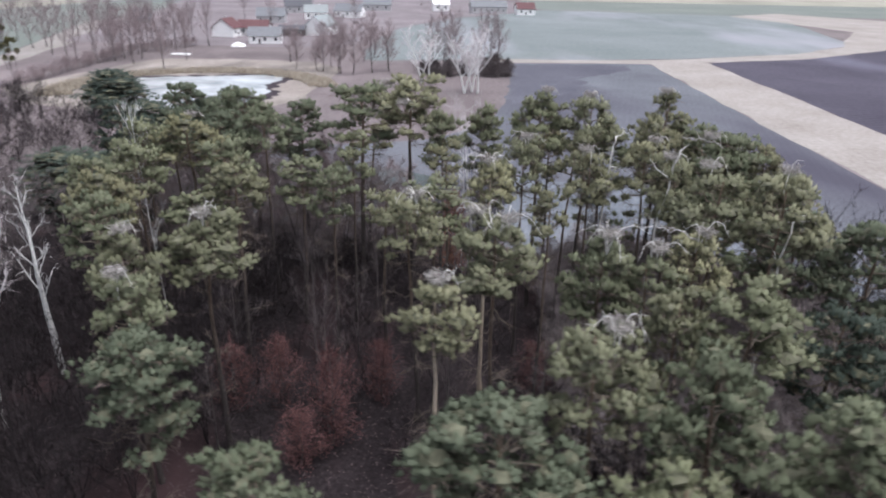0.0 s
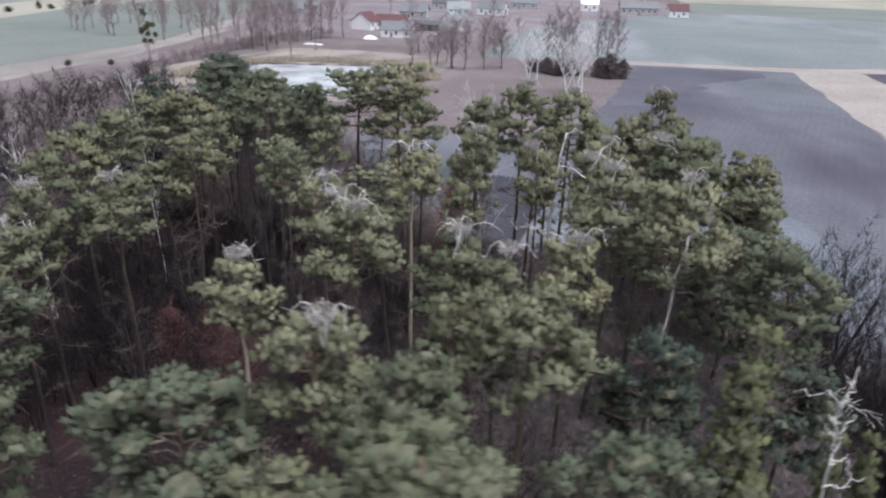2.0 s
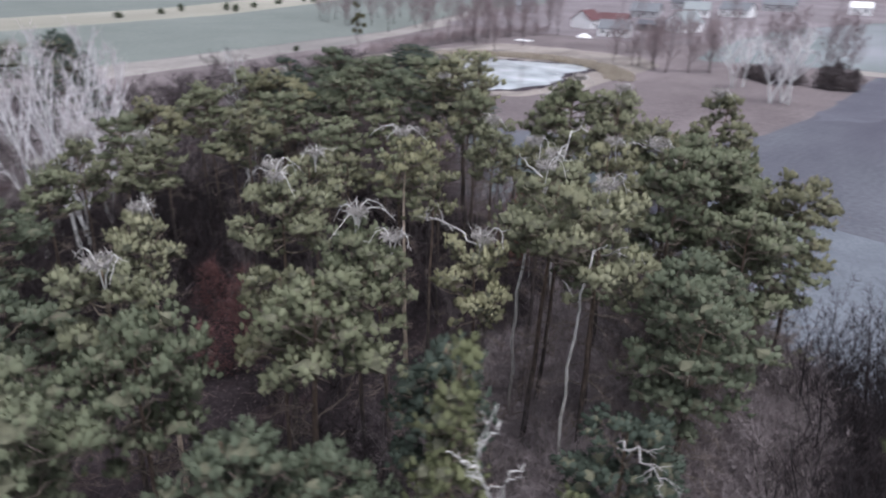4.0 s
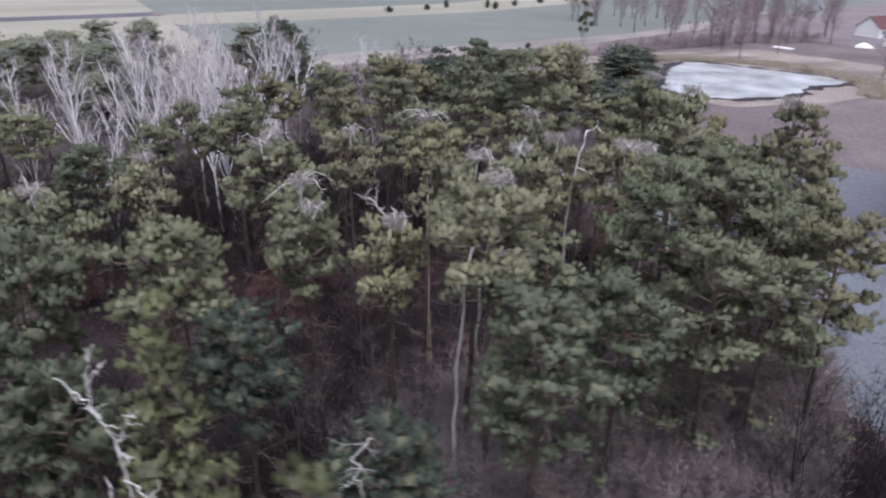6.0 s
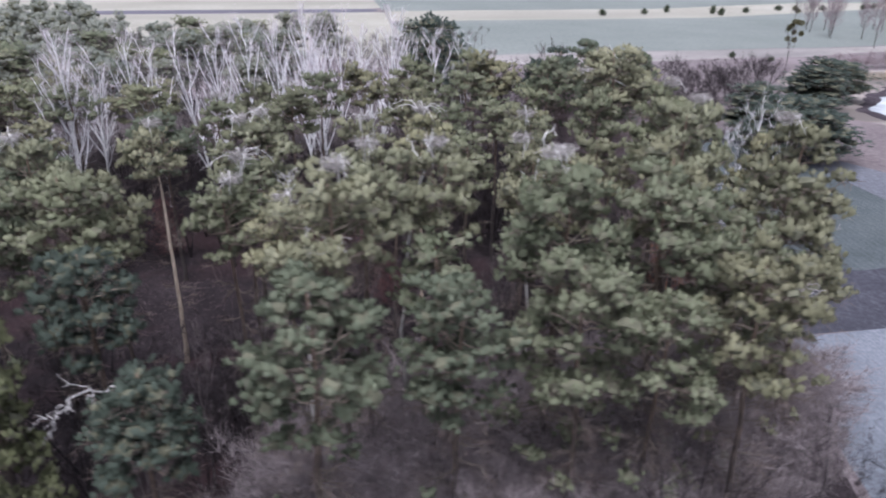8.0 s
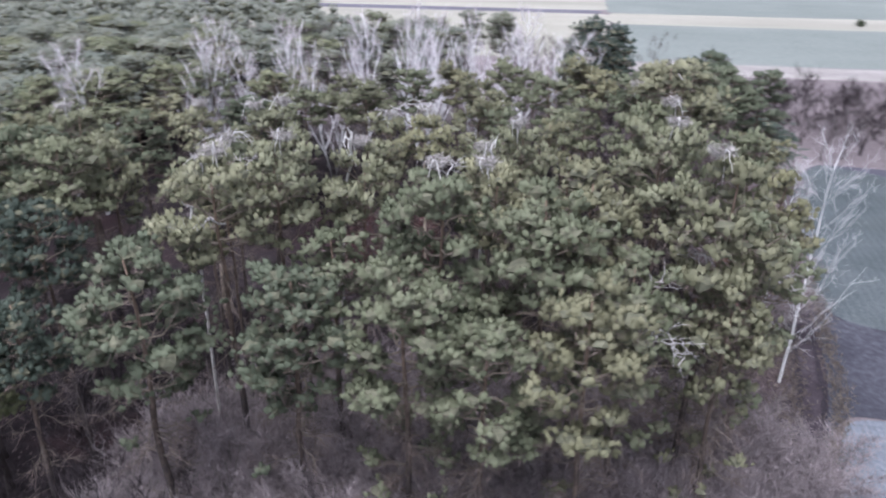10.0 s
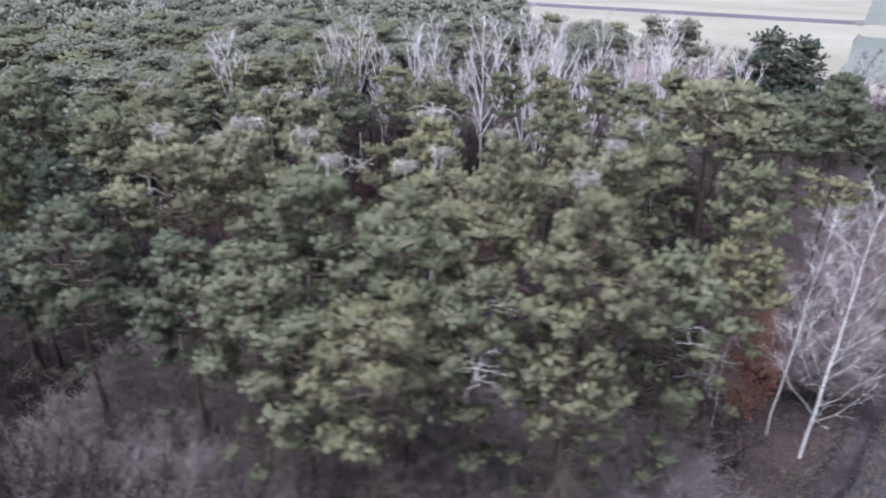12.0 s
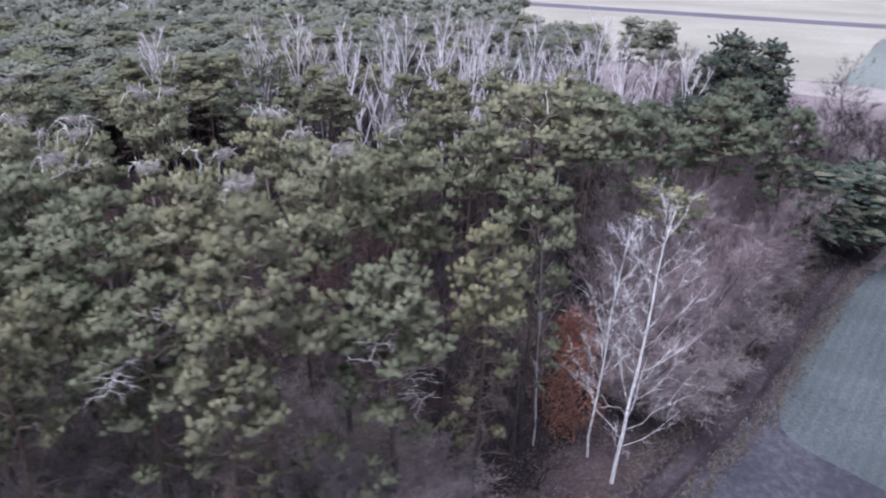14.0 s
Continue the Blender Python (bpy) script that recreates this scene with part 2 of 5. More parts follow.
M_RUT = earth("wet_wheel_rut", [(0.012, 0.010, 0.012), (0.026, 0.021, 0.025), (0.05, 0.042, 0.048)], 2.5, 0.3, rough=0.7, relief=0.15)
M_BANK = earth("reed_bank", [(0.170, 0.146, 0.130), (0.262, 0.230, 0.205), (0.360, 0.325, 0.292)], 1.4, 0.06, patch=((0.140, 0.122, 0.110), 0.06, 0.46, 0.62))
M_YARD = earth("village_yard", [(0.125, 0.107, 0.111), (0.188, 0.164, 0.169), (0.267, 0.235, 0.243)], 0.5, 0.03)

# pond water: the bright sky reflection is painted in as pale mottling
POND_SKY, pond_nt, pond_b = material("pond_painted_sky", 0.12)
pond_c = ramp(pond_nt, noise_of(pond_nt, coords(pond_nt), 0.09, 5), [(0.34, (0.24, 0.26, 0.265)), (0.66, (0.50, 0.52, 0.52))])
pond_nt.links.new(pond_c, pond_b.inputs["Base Color"])


PLASTER = plain("white_plaster", (0.88, 0.87, 0.85), spread=0.06)
PLASTER_GREY = plain("grey_plaster", (0.46, 0.45, 0.45))
ROOF_GREY = plain("grey_sheet_roof", (0.17, 0.176, 0.186), 0.6)
ROOF_RED = plain("dull_red_roof", (0.12, 0.058, 0.060), 0.7)
ROOF_GREEN = plain("grey_green_roof", (0.25, 0.27, 0.268), 0.6)
ROOF_DARK = plain("dark_felt_roof", (0.10, 0.10, 0.11), 0.8)
BOARD = plain("weathered_boards", (0.12, 0.105, 0.10), 0.9)
GLASS, gnt, gb = material("dark_window_glass", 0.08)
gb.inputs["Base Color"].default_value = (0.03, 0.035, 0.04, 1)
gb.inputs["Specular IOR Level"].default_value = 0.6


# ---- mesh tools ----
class Buf:
    """Collects pieces of one mesh."""

    def __init__(self):
        self.v, self.f, self.n, self.normals = [], [], 0, []

    def add(self, verts, faces):
        self.v.append(np.asarray(verts, float))
        self.f += [tuple(i + self.n for i in f) for f in faces]
        self.n += len(verts)

    def tris(self, verts):
        """verts: n x 3 x 3, loose triangles."""
        k = len(verts)
        self.v.append(verts.reshape(-1, 3))
        idx = np.arange(3 * k).reshape(-1, 3) + self.n
        self.f += [tuple(r) for r in idx.tolist()]
        self.n += 3 * k

    def shared(self, verts, idx):
        """Triangles over verts, by an index array."""
        self.v.append(verts)
        self.f += [tuple(r) for r in (idx + self.n).tolist()]
        self.n += len(verts)

    def tube(self, pts, radii, sides=5):
        pts = np.asarray(pts, float)
        k = len(pts)
        d = np.gradient(pts, axis=0)
        d /= np.linalg.norm(d, axis=1, keepdims=True) + 1e-9
        ref = np.where(np.abs(d[:, 2:3]) > 0.9, [[1.0, 0, 0]], [[0, 0, 1.0]])
        a = np.cross(d, ref)
        a /= np.linalg.norm(a, axis=1, keepdims=True) + 1e-9
        b = np.cross(d, a)
        ang = np.arange(sides) * 2 * np.pi / sides
        ring = np.cos(ang)[None, :, None] * a[:, None] + np.sin(ang)[None, :, None] * b[:, None]
        verts = (pts[:, None] + ring * np.asarray(radii)[:, None, None]).reshape(-1, 3)
        faces = []
        for i in range(k - 1):
            for j in range(sides):
                p, q = i * sides + j, i * sides + (j + 1) % sides
                faces.append((p, q, q + sides, p + sides))
        faces.append(tuple(range((k - 1) * sides, k * sides)))
        self.add(verts, faces)

    def mesh(self, name, mat, smooth=False):
        me = bpy.data.meshes.new(name)
        v = np.concatenate(self.v) if self.v else np.zeros((0, 3))
        me.from_pydata(v.tolist(), [], self.f)
        me.materials.append(mat)
        if smooth:
            me.polygons.foreach_set("use_smooth", [True] * len(me.polygons))
        me.update()
        if self.normals:
            me.normals_split_custom_set_from_vertices(np.concatenate(self.normals).tolist())
        return me


def piece(name, buf, mat, parent, label="", smooth=False):
    ob = new(name, buf.mesh(name, mat, smooth))
    ob.parent = parent
    if label:
        ob["label"] = label
    return ob


def unit(v):
    return v / (np.linalg.norm(v, axis=-1, keepdims=True) + 1e-9)


def bend(p0, p1, rng, wob, k=6, sag=0.0):
    """A crooked line from p0 to p1."""
    s = np.linspace(0, 1, k)[:, None]
    p = np.asarray(p0) * (1 - s) + np.asarray(p1) * s
    off = rng.normal(0, wob, (k, 3))
    off[0] = off[-1] = 0
    p = p + off
    p[:, 2] += sag * (s[:, 0] * (1 - s[:, 0]) * 4)
    return p


def tufts(centres, normals, rng, length, width, n):
    """Needle tufts: n narrow blades from one point each, brushing out round the normal."""
    k = len(centres)
    d = unit(normals[:, None] * 0.80 + rng.normal(0, 0.55, (k, n, 3)))
    side = unit(np.cross(d, rng.normal(0, 1, (k, n, 3))))
    ln = length * rng.uniform(0.65, 1.25, (k, n, 1))
    wd = width * rng.uniform(0.7, 1.3, (k, n, 1))
    verts = np.empty((k, 1 + 2 * n, 3))
    verts[:, 0] = centres
    verts[:, 1::2] = centres[:, None] + d * ln * 0.5 + side * wd * 2
    verts[:, 2::2] = centres[:, None] + d * ln
    base = (np.arange(k) * (1 + 2 * n))[:, None, None]
    tri = np.array([[0, 2 + 2 * j, 1 + 2 * j] for j in range(n)])[None]
    return verts.reshape(-1, 3), (base + tri).reshape(-1, 3)


GOLD = (1 + 5 ** 0.5) / 2
ICO = unit(np.array([(-1, GOLD, 0), (1, GOLD, 0), (-1, -GOLD, 0), (1, -GOLD, 0), (0, -1, GOLD), (0, 1, GOLD), (0, -1, -GOLD), (0, 1, -GOLD),
                     (GOLD, 0, -1), (GOLD, 0, 1), (-GOLD, 0, -1), (-GOLD, 0, 1)]))
ICO_F = np.array([i for i in np.ndindex(12, 12, 12) if i[0] < i[1] < i[2] and all(np.linalg.norm(ICO[a] - ICO[b]) < 1.1 for a, b in ((i[0], i[1]), (i[1], i[2]), (i[0], i[2])))])


ICO_F = np.array([(a, b, c) if np.cross(ICO[b] - ICO[a], ICO[c] - ICO[a]) @ ICO[a] > 0 else (a, c, b) for a, b, c in ICO_F])


# ---- kinds of trees ----
TALL = 21.0      # height of each pine model; copies are scaled to their own


def lobes(leaf, core, centres, radii, rng, clumps, per, blade, flat=0.58):
    """Boughs of pine: each a pad of shoot heads over a solid filler core, coloured darker for the shaded inside; a
    shoot head is a soft brush of needles round its shoot.
    """
    length, width, head = blade
    up = np.array([0, 0, 1.0])
    for c, r in zip(centres, radii):
        ph, fr = rng.uniform(0, 6.283, 3), rng.uniform(1.6, 3.4, 3)
        shape = np.array([r * rng.uniform(0.85, 1.25), r * rng.uniform(0.85, 1.25), r * flat])

        def swell(d):
            return 1 + 0.19 * (np.sin(d[..., 0:1] * fr[0] + ph[0]) + np.sin(d[..., 1:2] * fr[1] + ph[1]) + np.sin(d[..., 2:3] * fr[2] + ph[2]))
        # filler core, darker than the needles, to close gaps and stop light
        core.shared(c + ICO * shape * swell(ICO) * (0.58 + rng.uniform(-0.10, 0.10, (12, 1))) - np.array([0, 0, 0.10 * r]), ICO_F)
        m = max(6, int(clumps * r * r))
        d = rng.normal(0, 1, (m, 3))
        d[:, 2] = np.abs(d[:, 2]) * 1.1 - 0.34
        d = unit(d)
        hub = c + d * shape * swell(d) * rng.uniform(0.58, 1.15, (m, 1))
        size = head * rng.uniform(0.60, 1.35, (m, 1, 1))
        axis = unit(d + up * 0.7 + rng.normal(0, 0.25, (m, 3)))[:, None]
        # the dense heart of each shoot head, drawn out along its shoot
        heart = ICO[None] * rng.uniform(0.75, 1.2, (m, 12, 1))
        heart = heart + axis * (heart * axis).sum(-1, keepdims=True) * 0.45
        at = hub[:, None] + heart * size * 0.60
        leaf.shared(at.reshape(-1, 3), (ICO_F[None] + 12 * np.arange(m)[:, None, None]).reshape(-1, 3))
        leaf.normals.append(unit(ICO[None] * 0.22 + d[:, None] * 0.55 + up * 0.20).reshape(-1, 3))
        # needles brushing out of it
        e = unit(rng.normal(0, 1, (m, per, 3)) + axis * 0.55)
        root = hub[:, None] + e * size * rng.uniform(0.40, 0.62, (m, per, 1))
        dv = unit(e * 0.8 + axis * 0.45 + rng.normal(0, 0.25, e.shape))
        side = unit(np.cross(dv, rng.normal(0, 1, e.shape)))
        ln = length * rng.uniform(0.6, 1.35, (m, per, 1)) * size / head
        wd = width * rng.uniform(0.6, 1.3, (m, per, 1)) * 0.5
        v = np.stack([root - side * wd, root + side * wd, root + dv * ln], 2).reshape(-1, 3, 3)
        fc = unit(e * 0.24 + d[:, None] * 0.55 + up * 0.20).reshape(-1, 3)
        turned = (np.cross(v[:, 1] - v[:, 0], v[:, 2] - v[:, 0]) * fc).sum(-1) < 0
        v[turned] = v[turned][:, ::-1]
        leaf.tris(v)
        leaf.normals.append(np.repeat(fc, 3, 0))


def pine(seed, mat, radius=3.3, base=0.75, nl=9, clumps=42, per=14, lean=0.5, blade=(0.19, 0.042, 0.200), bare=14, cone=False, big=1.0, stem_mat=BARK_PINE, flat=0.54, skirt=0):
    """A Scots pine at the origin: stem, limbs, boughs of needles, dead lower branches."""
    rng = np.random.default_rng(seed)
    root = new("pine_tree")
    stem, limb, leaf, core, dead, shoots = Buf(), Buf(), Buf(), Buf(), Buf(), Buf()
    k = 12
    s = np.linspace(0, 1, k)
    path = np.zeros((k, 3))
    turn = rng.uniform(0, 2 * np.pi)
    path[:, 0] = lean * np.cos(turn) * s ** 1.6 + np.cumsum(rng.normal(0, 0.07, k)) * (s > 0.05)
    path[:, 1] = lean * np.sin(turn) * s ** 1.6 + np.cumsum(rng.normal(0, 0.07, k)) * (s > 0.05)
    path[:, 2] = s * (TALL - 0.7)
    rad = 0.20 * (1 - s) ** 0.75 + 0.035
    rad[0] *= 1.35
    stem.tube(path, rad, 8)

    def on_stem(z):
        return np.array([np.interp(z, path[:, 2], path[:, i]) for i in range(3)])

    z0 = TALL * base
    centres, radii = [], []
    nl = int(nl * 1.55)
    for i in range(nl):
        u = (i + rng.uniform(0, 1)) / nl
        z = z0 + (TALL - 1.6 - z0) * u ** 0.8
        # a rounded crown, or a pointed one for young trees
        reach = radius * ((1 - u) ** 0.8 * 0.85 + 0.12 if cone else math.sqrt(max(0.10, 1 - ((u - 0.36) / 0.66) ** 2)))
        reach *= rng.uniform(0.72, 1.0)
        a = i * 2.4 + rng.uniform(-0.5, 0.5)
        p0 = on_stem(z - 0.5)
        rise = (0.15 + 0.45 * u) * reach * rng.uniform(0.5, 1.2)
        p1 = p0 + np.array([math.cos(a) * reach, math.sin(a) * reach, rise])
        p1[2] = min(p1[2], TALL - 0.3)
        line = bend(p0, p1, rng, 0.12, 6, -0.08 * reach * (1 - u))
        limb.tube(line, np.linspace(0.055 + 0.035 * (1 - u), 0.02, 6), 4)
        out = np.array([math.cos(a), math.sin(a), 0])
        r1 = (0.36 + 0.16 * reach) * rng.uniform(0.65, 1.35) * big * (1.35 if cone else 1)
        centres.append(line[5] - out * r1 * 0.60 + np.array([0, 0, 0.1]))
        radii.append(r1)
        for f in range(int(reach > 1.0) + int(reach > 2.3)):
            side = np.array([-out[1], out[0], 0]) * rng.choice([-1, 1]) * r1 * rng.uniform(0.7, 1.2)
            c2 = line[3] + side + np.array([0, 0, rng.uniform(-0.1, 0.5)])
            centres.append(c2)
            radii.append(r1 * rng.uniform(0.55, 0.85))
            limb.tube(bend(line[2], c2, rng, 0.06, 4), np.linspace(0.035, 0.014, 4), 3)
    for j in range(4 if not cone else 2):
        c = on_stem(TALL - 0.9) + rng.normal(0, 1, 3) * np.array([0.75, 0.75, 0.25]) * (0.35 if cone else 1)
        c[2] = min(c[2], TALL - 0.35)
        centres.append(c)
        radii.append(rng.uniform(0.65, 0.95) * big * (0.7 if cone else 1))
    # thin surviving boughs lower on the stem
    for j in range(skirt):
        z, a, ln = TALL * rng.uniform(0.25, base), rng.uniform(0, 6.283), radius * rng.uniform(0.45, 0.85)
        p0 = on_stem(z)
        p1 = p0 + np.array([math.cos(a) * ln, math.sin(a) * ln, rng.uniform(-0.5, 0.2)])
        limb.tube(bend(p0, p1, rng, 0.10, 5), np.linspace(0.05, 0.016, 5), 3)
        centres.append(p1)
        radii.append(rng.uniform(0.40, 0.80))
    lobes(leaf, core, centres, radii, rng, clumps, per, blade, flat)
    # bare twigs under each bough
    for c, r in zip(centres, radii):
        k2 = int(20 + 18 * r)
        p = c + rng.normal(0, 0.42, (k2, 3)) * r * np.array([1, 1, 0.3]) - np.array([0, 0, 0.30 * r])
        dd = unit((p - c) * np.array([1, 1, 0.2]) + rng.normal(0, 0.35, (k2, 3)) * r - np.array([0, 0, 0.15 * r])) * rng.uniform(0.4, 1.0, (k2, 1)) * r
        ww = unit(np.cross(dd, rng.normal(0, 1, (k2, 3)))) * 0.016
        shoots.tris(np.stack([p - ww, p + ww, p + dd], 1))
    for j in range(bare):
        z = rng.uniform(TALL * 0.25, z0 + 1.5)
        a, ln = rng.uniform(0, 6.28), rng.uniform(0.8, 2.6)
        p0 = on_stem(z)
        p1 = p0 + np.array([math.cos(a) * ln, math.sin(a) * ln, rng.uniform(-0.7, 0.5)])
        line = bend(p0, p1, rng, 0.10, 6)
        dead.tube(line, np.linspace(0.04, 0.012, 6), 3)
        for q in range(2):
            e = line[3 + q] + rng.normal(0, 0.5, 3)
            dead.tube(bend(line[3 + q], e, rng, 0.05, 4), np.linspace(0.018, 0.008, 4), 3)
        # sprays of dry twigs along it
        p = line[rng.integers(2, 6, 24)] + rng.normal(0, 0.10, (24, 3))
        dd = unit(p1 - p0 + rng.normal(0, 0.6 * ln, (24, 3))) * rng.uniform(0.4, 1.4, (24, 1))
        ww = unit(np.cross(dd, rng.normal(0, 1, (24, 3)))) * 0.013
        shoots.tris(np.stack([p - ww, p + ww, p + dd], 1))
    piece("trunk", stem, stem_mat, root, "furrowed brown pine trunk, orange higher up" if stem_mat is BARK_PINE else "pale orange-buff pine trunk", True)
    tagged(piece("branchwork", limb, BARK_LIMB, root), kind="stuff")
    tagged(piece("twig_mass", shoots, TWIG_PINE, root, "bare grey-brown twigs under the boughs"), kind="stuff")
    tagged(piece("inner_shoot_mass", core, CORE_SHADE, root), kind="stuff")
    tagged(piece("needle_crown", leaf, mat, root, "", True), kind="stuff")
    if bare:
        tagged(piece("dead_branchwork", dead, BARK_LIMB, root, "dry leafless lower branches"), kind="stuff")
    return root


def branching(rng, stem, limb, twig, height, spread, rise, nlimb, ntwig, r0, first=0.25, wob=0.14, lean=(0, 0), twlen=0.9, tww=0.012, levels=2, tip=0.009, stout=0.42, arch=-0.06):
    """A bare broadleaf crown: stem, limbs that climb outwards, twigs as slivers."""
    k = 10
    s = np.linspace(0, 1, k)
    path = np.zeros((k, 3))
    path[:, 0] = lean[0] * s ** 1.2 + np.cumsum(rng.normal(0, wob * 0.5, k)) * (s > 0)
    path[:, 1] = lean[1] * s ** 1.2 + np.cumsum(rng.normal(0, wob * 0.5, k)) * (s > 0)
    path[:, 2] = s * height
    rad = r0 * (1 - s) ** 0.9 + 0.012
    stem.tube(path, rad, 6 if levels > 1 else 3)
    ends = []
    for i in range(nlimb):
        u = first + (0.97 - first) * (i + rng.uniform(0, 1)) / nlimb
        p0 = np.array([np.interp(u, s, path[:, q]) for q in range(3)])
        a = i * 2.4 + rng.uniform(-0.6, 0.6)
        ln = spread * (1.15 - u * 0.75) * rng.uniform(0.6, 1.2)
        p1 = p0 + np.array([math.cos(a) * ln, math.sin(a) * ln, ln * rise * rng.uniform(0.7, 1.3)])
        line = bend(p0, p1, rng, wob * ln * 0.18, 6, arch * ln)
        rl = max(0.012, tip, r0 * (1 - u) * stout)
        limb.tube(line, np.linspace(rl, tip, 6), 4 if levels > 1 else 3)
        ends += [(line[j], line[j] - line[j - 1]) for j in (2, 3, 4, 5)]
        if levels > 1:
            for j in (2, 3, 4):
                l2 = ln * rng.uniform(0.3, 0.55)
                d = unit(unit(line[j] - line[j - 1]) + rng.normal(0, 0.55, 3) + np.array([0, 0, 0.25 * rise]))
                sub = bend(line[j], line[j] + d * l2, rng, 0.05 * l2, 5)
                limb.tube(sub, np.linspace(rl * 0.5, tip * 0.8, 5), 3)
                ends += [(sub[q], sub[q] - sub[q - 1]) for q in (2, 3, 4)]
    c = np.array([e[0] for e in ends])
    d = unit(np.array([e[1] for e in ends]))
    pick = rng.integers(0, len(c), ntwig)
    dd = unit(d[pick] + rng.normal(0, 0.6, (ntwig, 3)) + np.array([0, 0, 0.12]))
    ln = twlen * rng.uniform(0.4, 1.3, (ntwig, 1))
    side = unit(np.cross(dd, rng.normal(0, 1, (ntwig, 3)))) * tww
    b = c[pick] + rng.normal(0, 0.05, (ntwig, 3))
    twig.tris(np.stack([b - side, b + side, b + dd * ln], 1))
    # finer twigs off the first
    b2 = b + dd * ln * rng.uniform(0.3, 0.9, (ntwig, 1))
    d2 = unit(dd + rng.normal(0, 0.7, (ntwig, 3)))
    s2 = unit(np.cross(d2, rng.normal(0, 1, (ntwig, 3)))) * tww * 0.8
    twig.tris(np.stack([b2 - s2, b2 + s2, b2 + d2 * ln * 0.7], 1))
    return path


def bare_tree(kind, seed, mats, **kw):
    rng = np.random.default_rng(seed)
    root = new(kind)
    stem, limb, twig = Buf(), Buf(), Buf()
    stems = kw.pop("stems", 1)
    for i in range(stems):
        k2 = dict(kw)
        if stems > 1:
            a = i * 6.283 / stems + rng.uniform(-0.4, 0.4)
            q = kw["height"] * rng.uniform(0.10, 0.30)
            k2["lean"] = (math.cos(a) * q, math.sin(a) * q)
            k2["height"] = kw["height"] * rng.uniform(0.7, 1.0)
        branching(rng, stem, limb, twig, **k2)
    piece("trunk", stem, mats[0], root, "", True)
    tagged(piece("branchwork", limb, mats[1], root), kind="stuff")
    tagged(piece("twig_crown", twig, mats[2], root), kind="stuff")
    return root


def leafy_shrub(kind, seed, mats, height, radius, nleaf, size):
    """A low tree that still carries its withered leaves."""
    rng = np.random.default_rng(seed)
    root = new(kind)
    stem, limb, leaf = Buf(), Buf(), Buf()
    path = branching(rng, stem, limb, leaf, height, radius, 0.9, 22, 260, 0.10, 0.12)
    u = rng.uniform(0.08, 1.0, nleaf)
    p = np.stack([np.interp(u, np.linspace(0, 1, len(path)), path[:, q]) for q in range(3)], 1)
    a, rr = rng.uniform(0, 6.283, nleaf), radius * np.sqrt(rng.uniform(0, 1, nleaf)) * (np.sin(np.pi * np.clip(u * 0.8 + 0.15, 0, 1)) + 0.1)
    rr *= 0.8 + 0.35 * np.sin(a * 3 + u * 9)
    p += np.stack([np.cos(a) * rr, np.sin(a) * rr, rng.normal(0, 0.3, nleaf)], 1)
    v, idx = tufts(p, unit(rng.normal(0, 1, (nleaf, 3))), rng, size, size * 0.28, 3)
    leaf.shared(v, idx)
    piece("trunk", stem, mats[0], root, "", True)
    tagged(piece("branchwork", limb, mats[1], root), kind="stuff")
    tagged(piece("leaf_crown", leaf, mats[2], root), kind="stuff")
    return root


FIRST, PLACED = {}, {}


def put(model, x, y, height, width=1.0, turn=0.0, tall=TALL, tilt=(0, 0)):
    """A tree of that model, scaled to its height and breadth; the model itself takes the first place, at the end of the script."""
    m = Matrix.LocRotScale((x, y, -0.05), Euler((radians(tilt[0]), radians(tilt[1]), radians(turn))), (width, width, height / tall))
    if model.name in FIRST:
        ob = copy_thing(model, m)
    else:
        FIRST[model.name] = (model, m)
        ob = model
    PLACED[ob.name] = m
    return ob


def thicket(name, models, places, tall, label, category):
    """Many shrubs that nobody could count, joined into one mesh of their twigs."""
    vs, fs, n = [], [], 0
    for i, (x, y, h, w, turn) in enumerate(places):
        c, sn = math.cos(turn), math.sin(turn)
        for child in models[i % len(models)].children:
            me = child.data
            v = np.empty(len(me.vertices) * 3)
            me.vertices.foreach_get("co", v)
            v = v.reshape(-1, 3) * np.array([w, w, h / tall])
            vs.append(np.stack([v[:, 0] * c - v[:, 1] * sn + x, v[:, 0] * sn + v[:, 1] * c + y, v[:, 2] - 0.05], 1))
            fs += [tuple(q + n for q in p.vertices) for p in me.polygons]
            n += len(v)
    me = bpy.data.meshes.new(name)
    me.from_pydata(np.concatenate(vs).tolist(), [], fs)
    me.materials.append(models[0].children[-1].data.materials[0])
    return tagged(new(name, me), label, category, kind="stuff")


def spread_out(rng, n, inside, gap, taken=()):
    """Up to n places by rejection, no nearer than gap to each other or to taken."""
    out = []
    (x0, x1), (y0, y1), test = inside
    for _ in range(n * 40):
        if len(out) >= n:
            break
        p = (rng.uniform(x0, x1), rng.uniform(y0, y1))
        if test(*p) and all((p[0] - q[0]) ** 2 + (p[1] - q[1]) ** 2 > gap * gap for q in out) \
                and all((p[0] - q[0]) ** 2 + (p[1] - q[1]) ** 2 > gap * gap * 0.7 for q in taken):
            out.append(p)
    return out


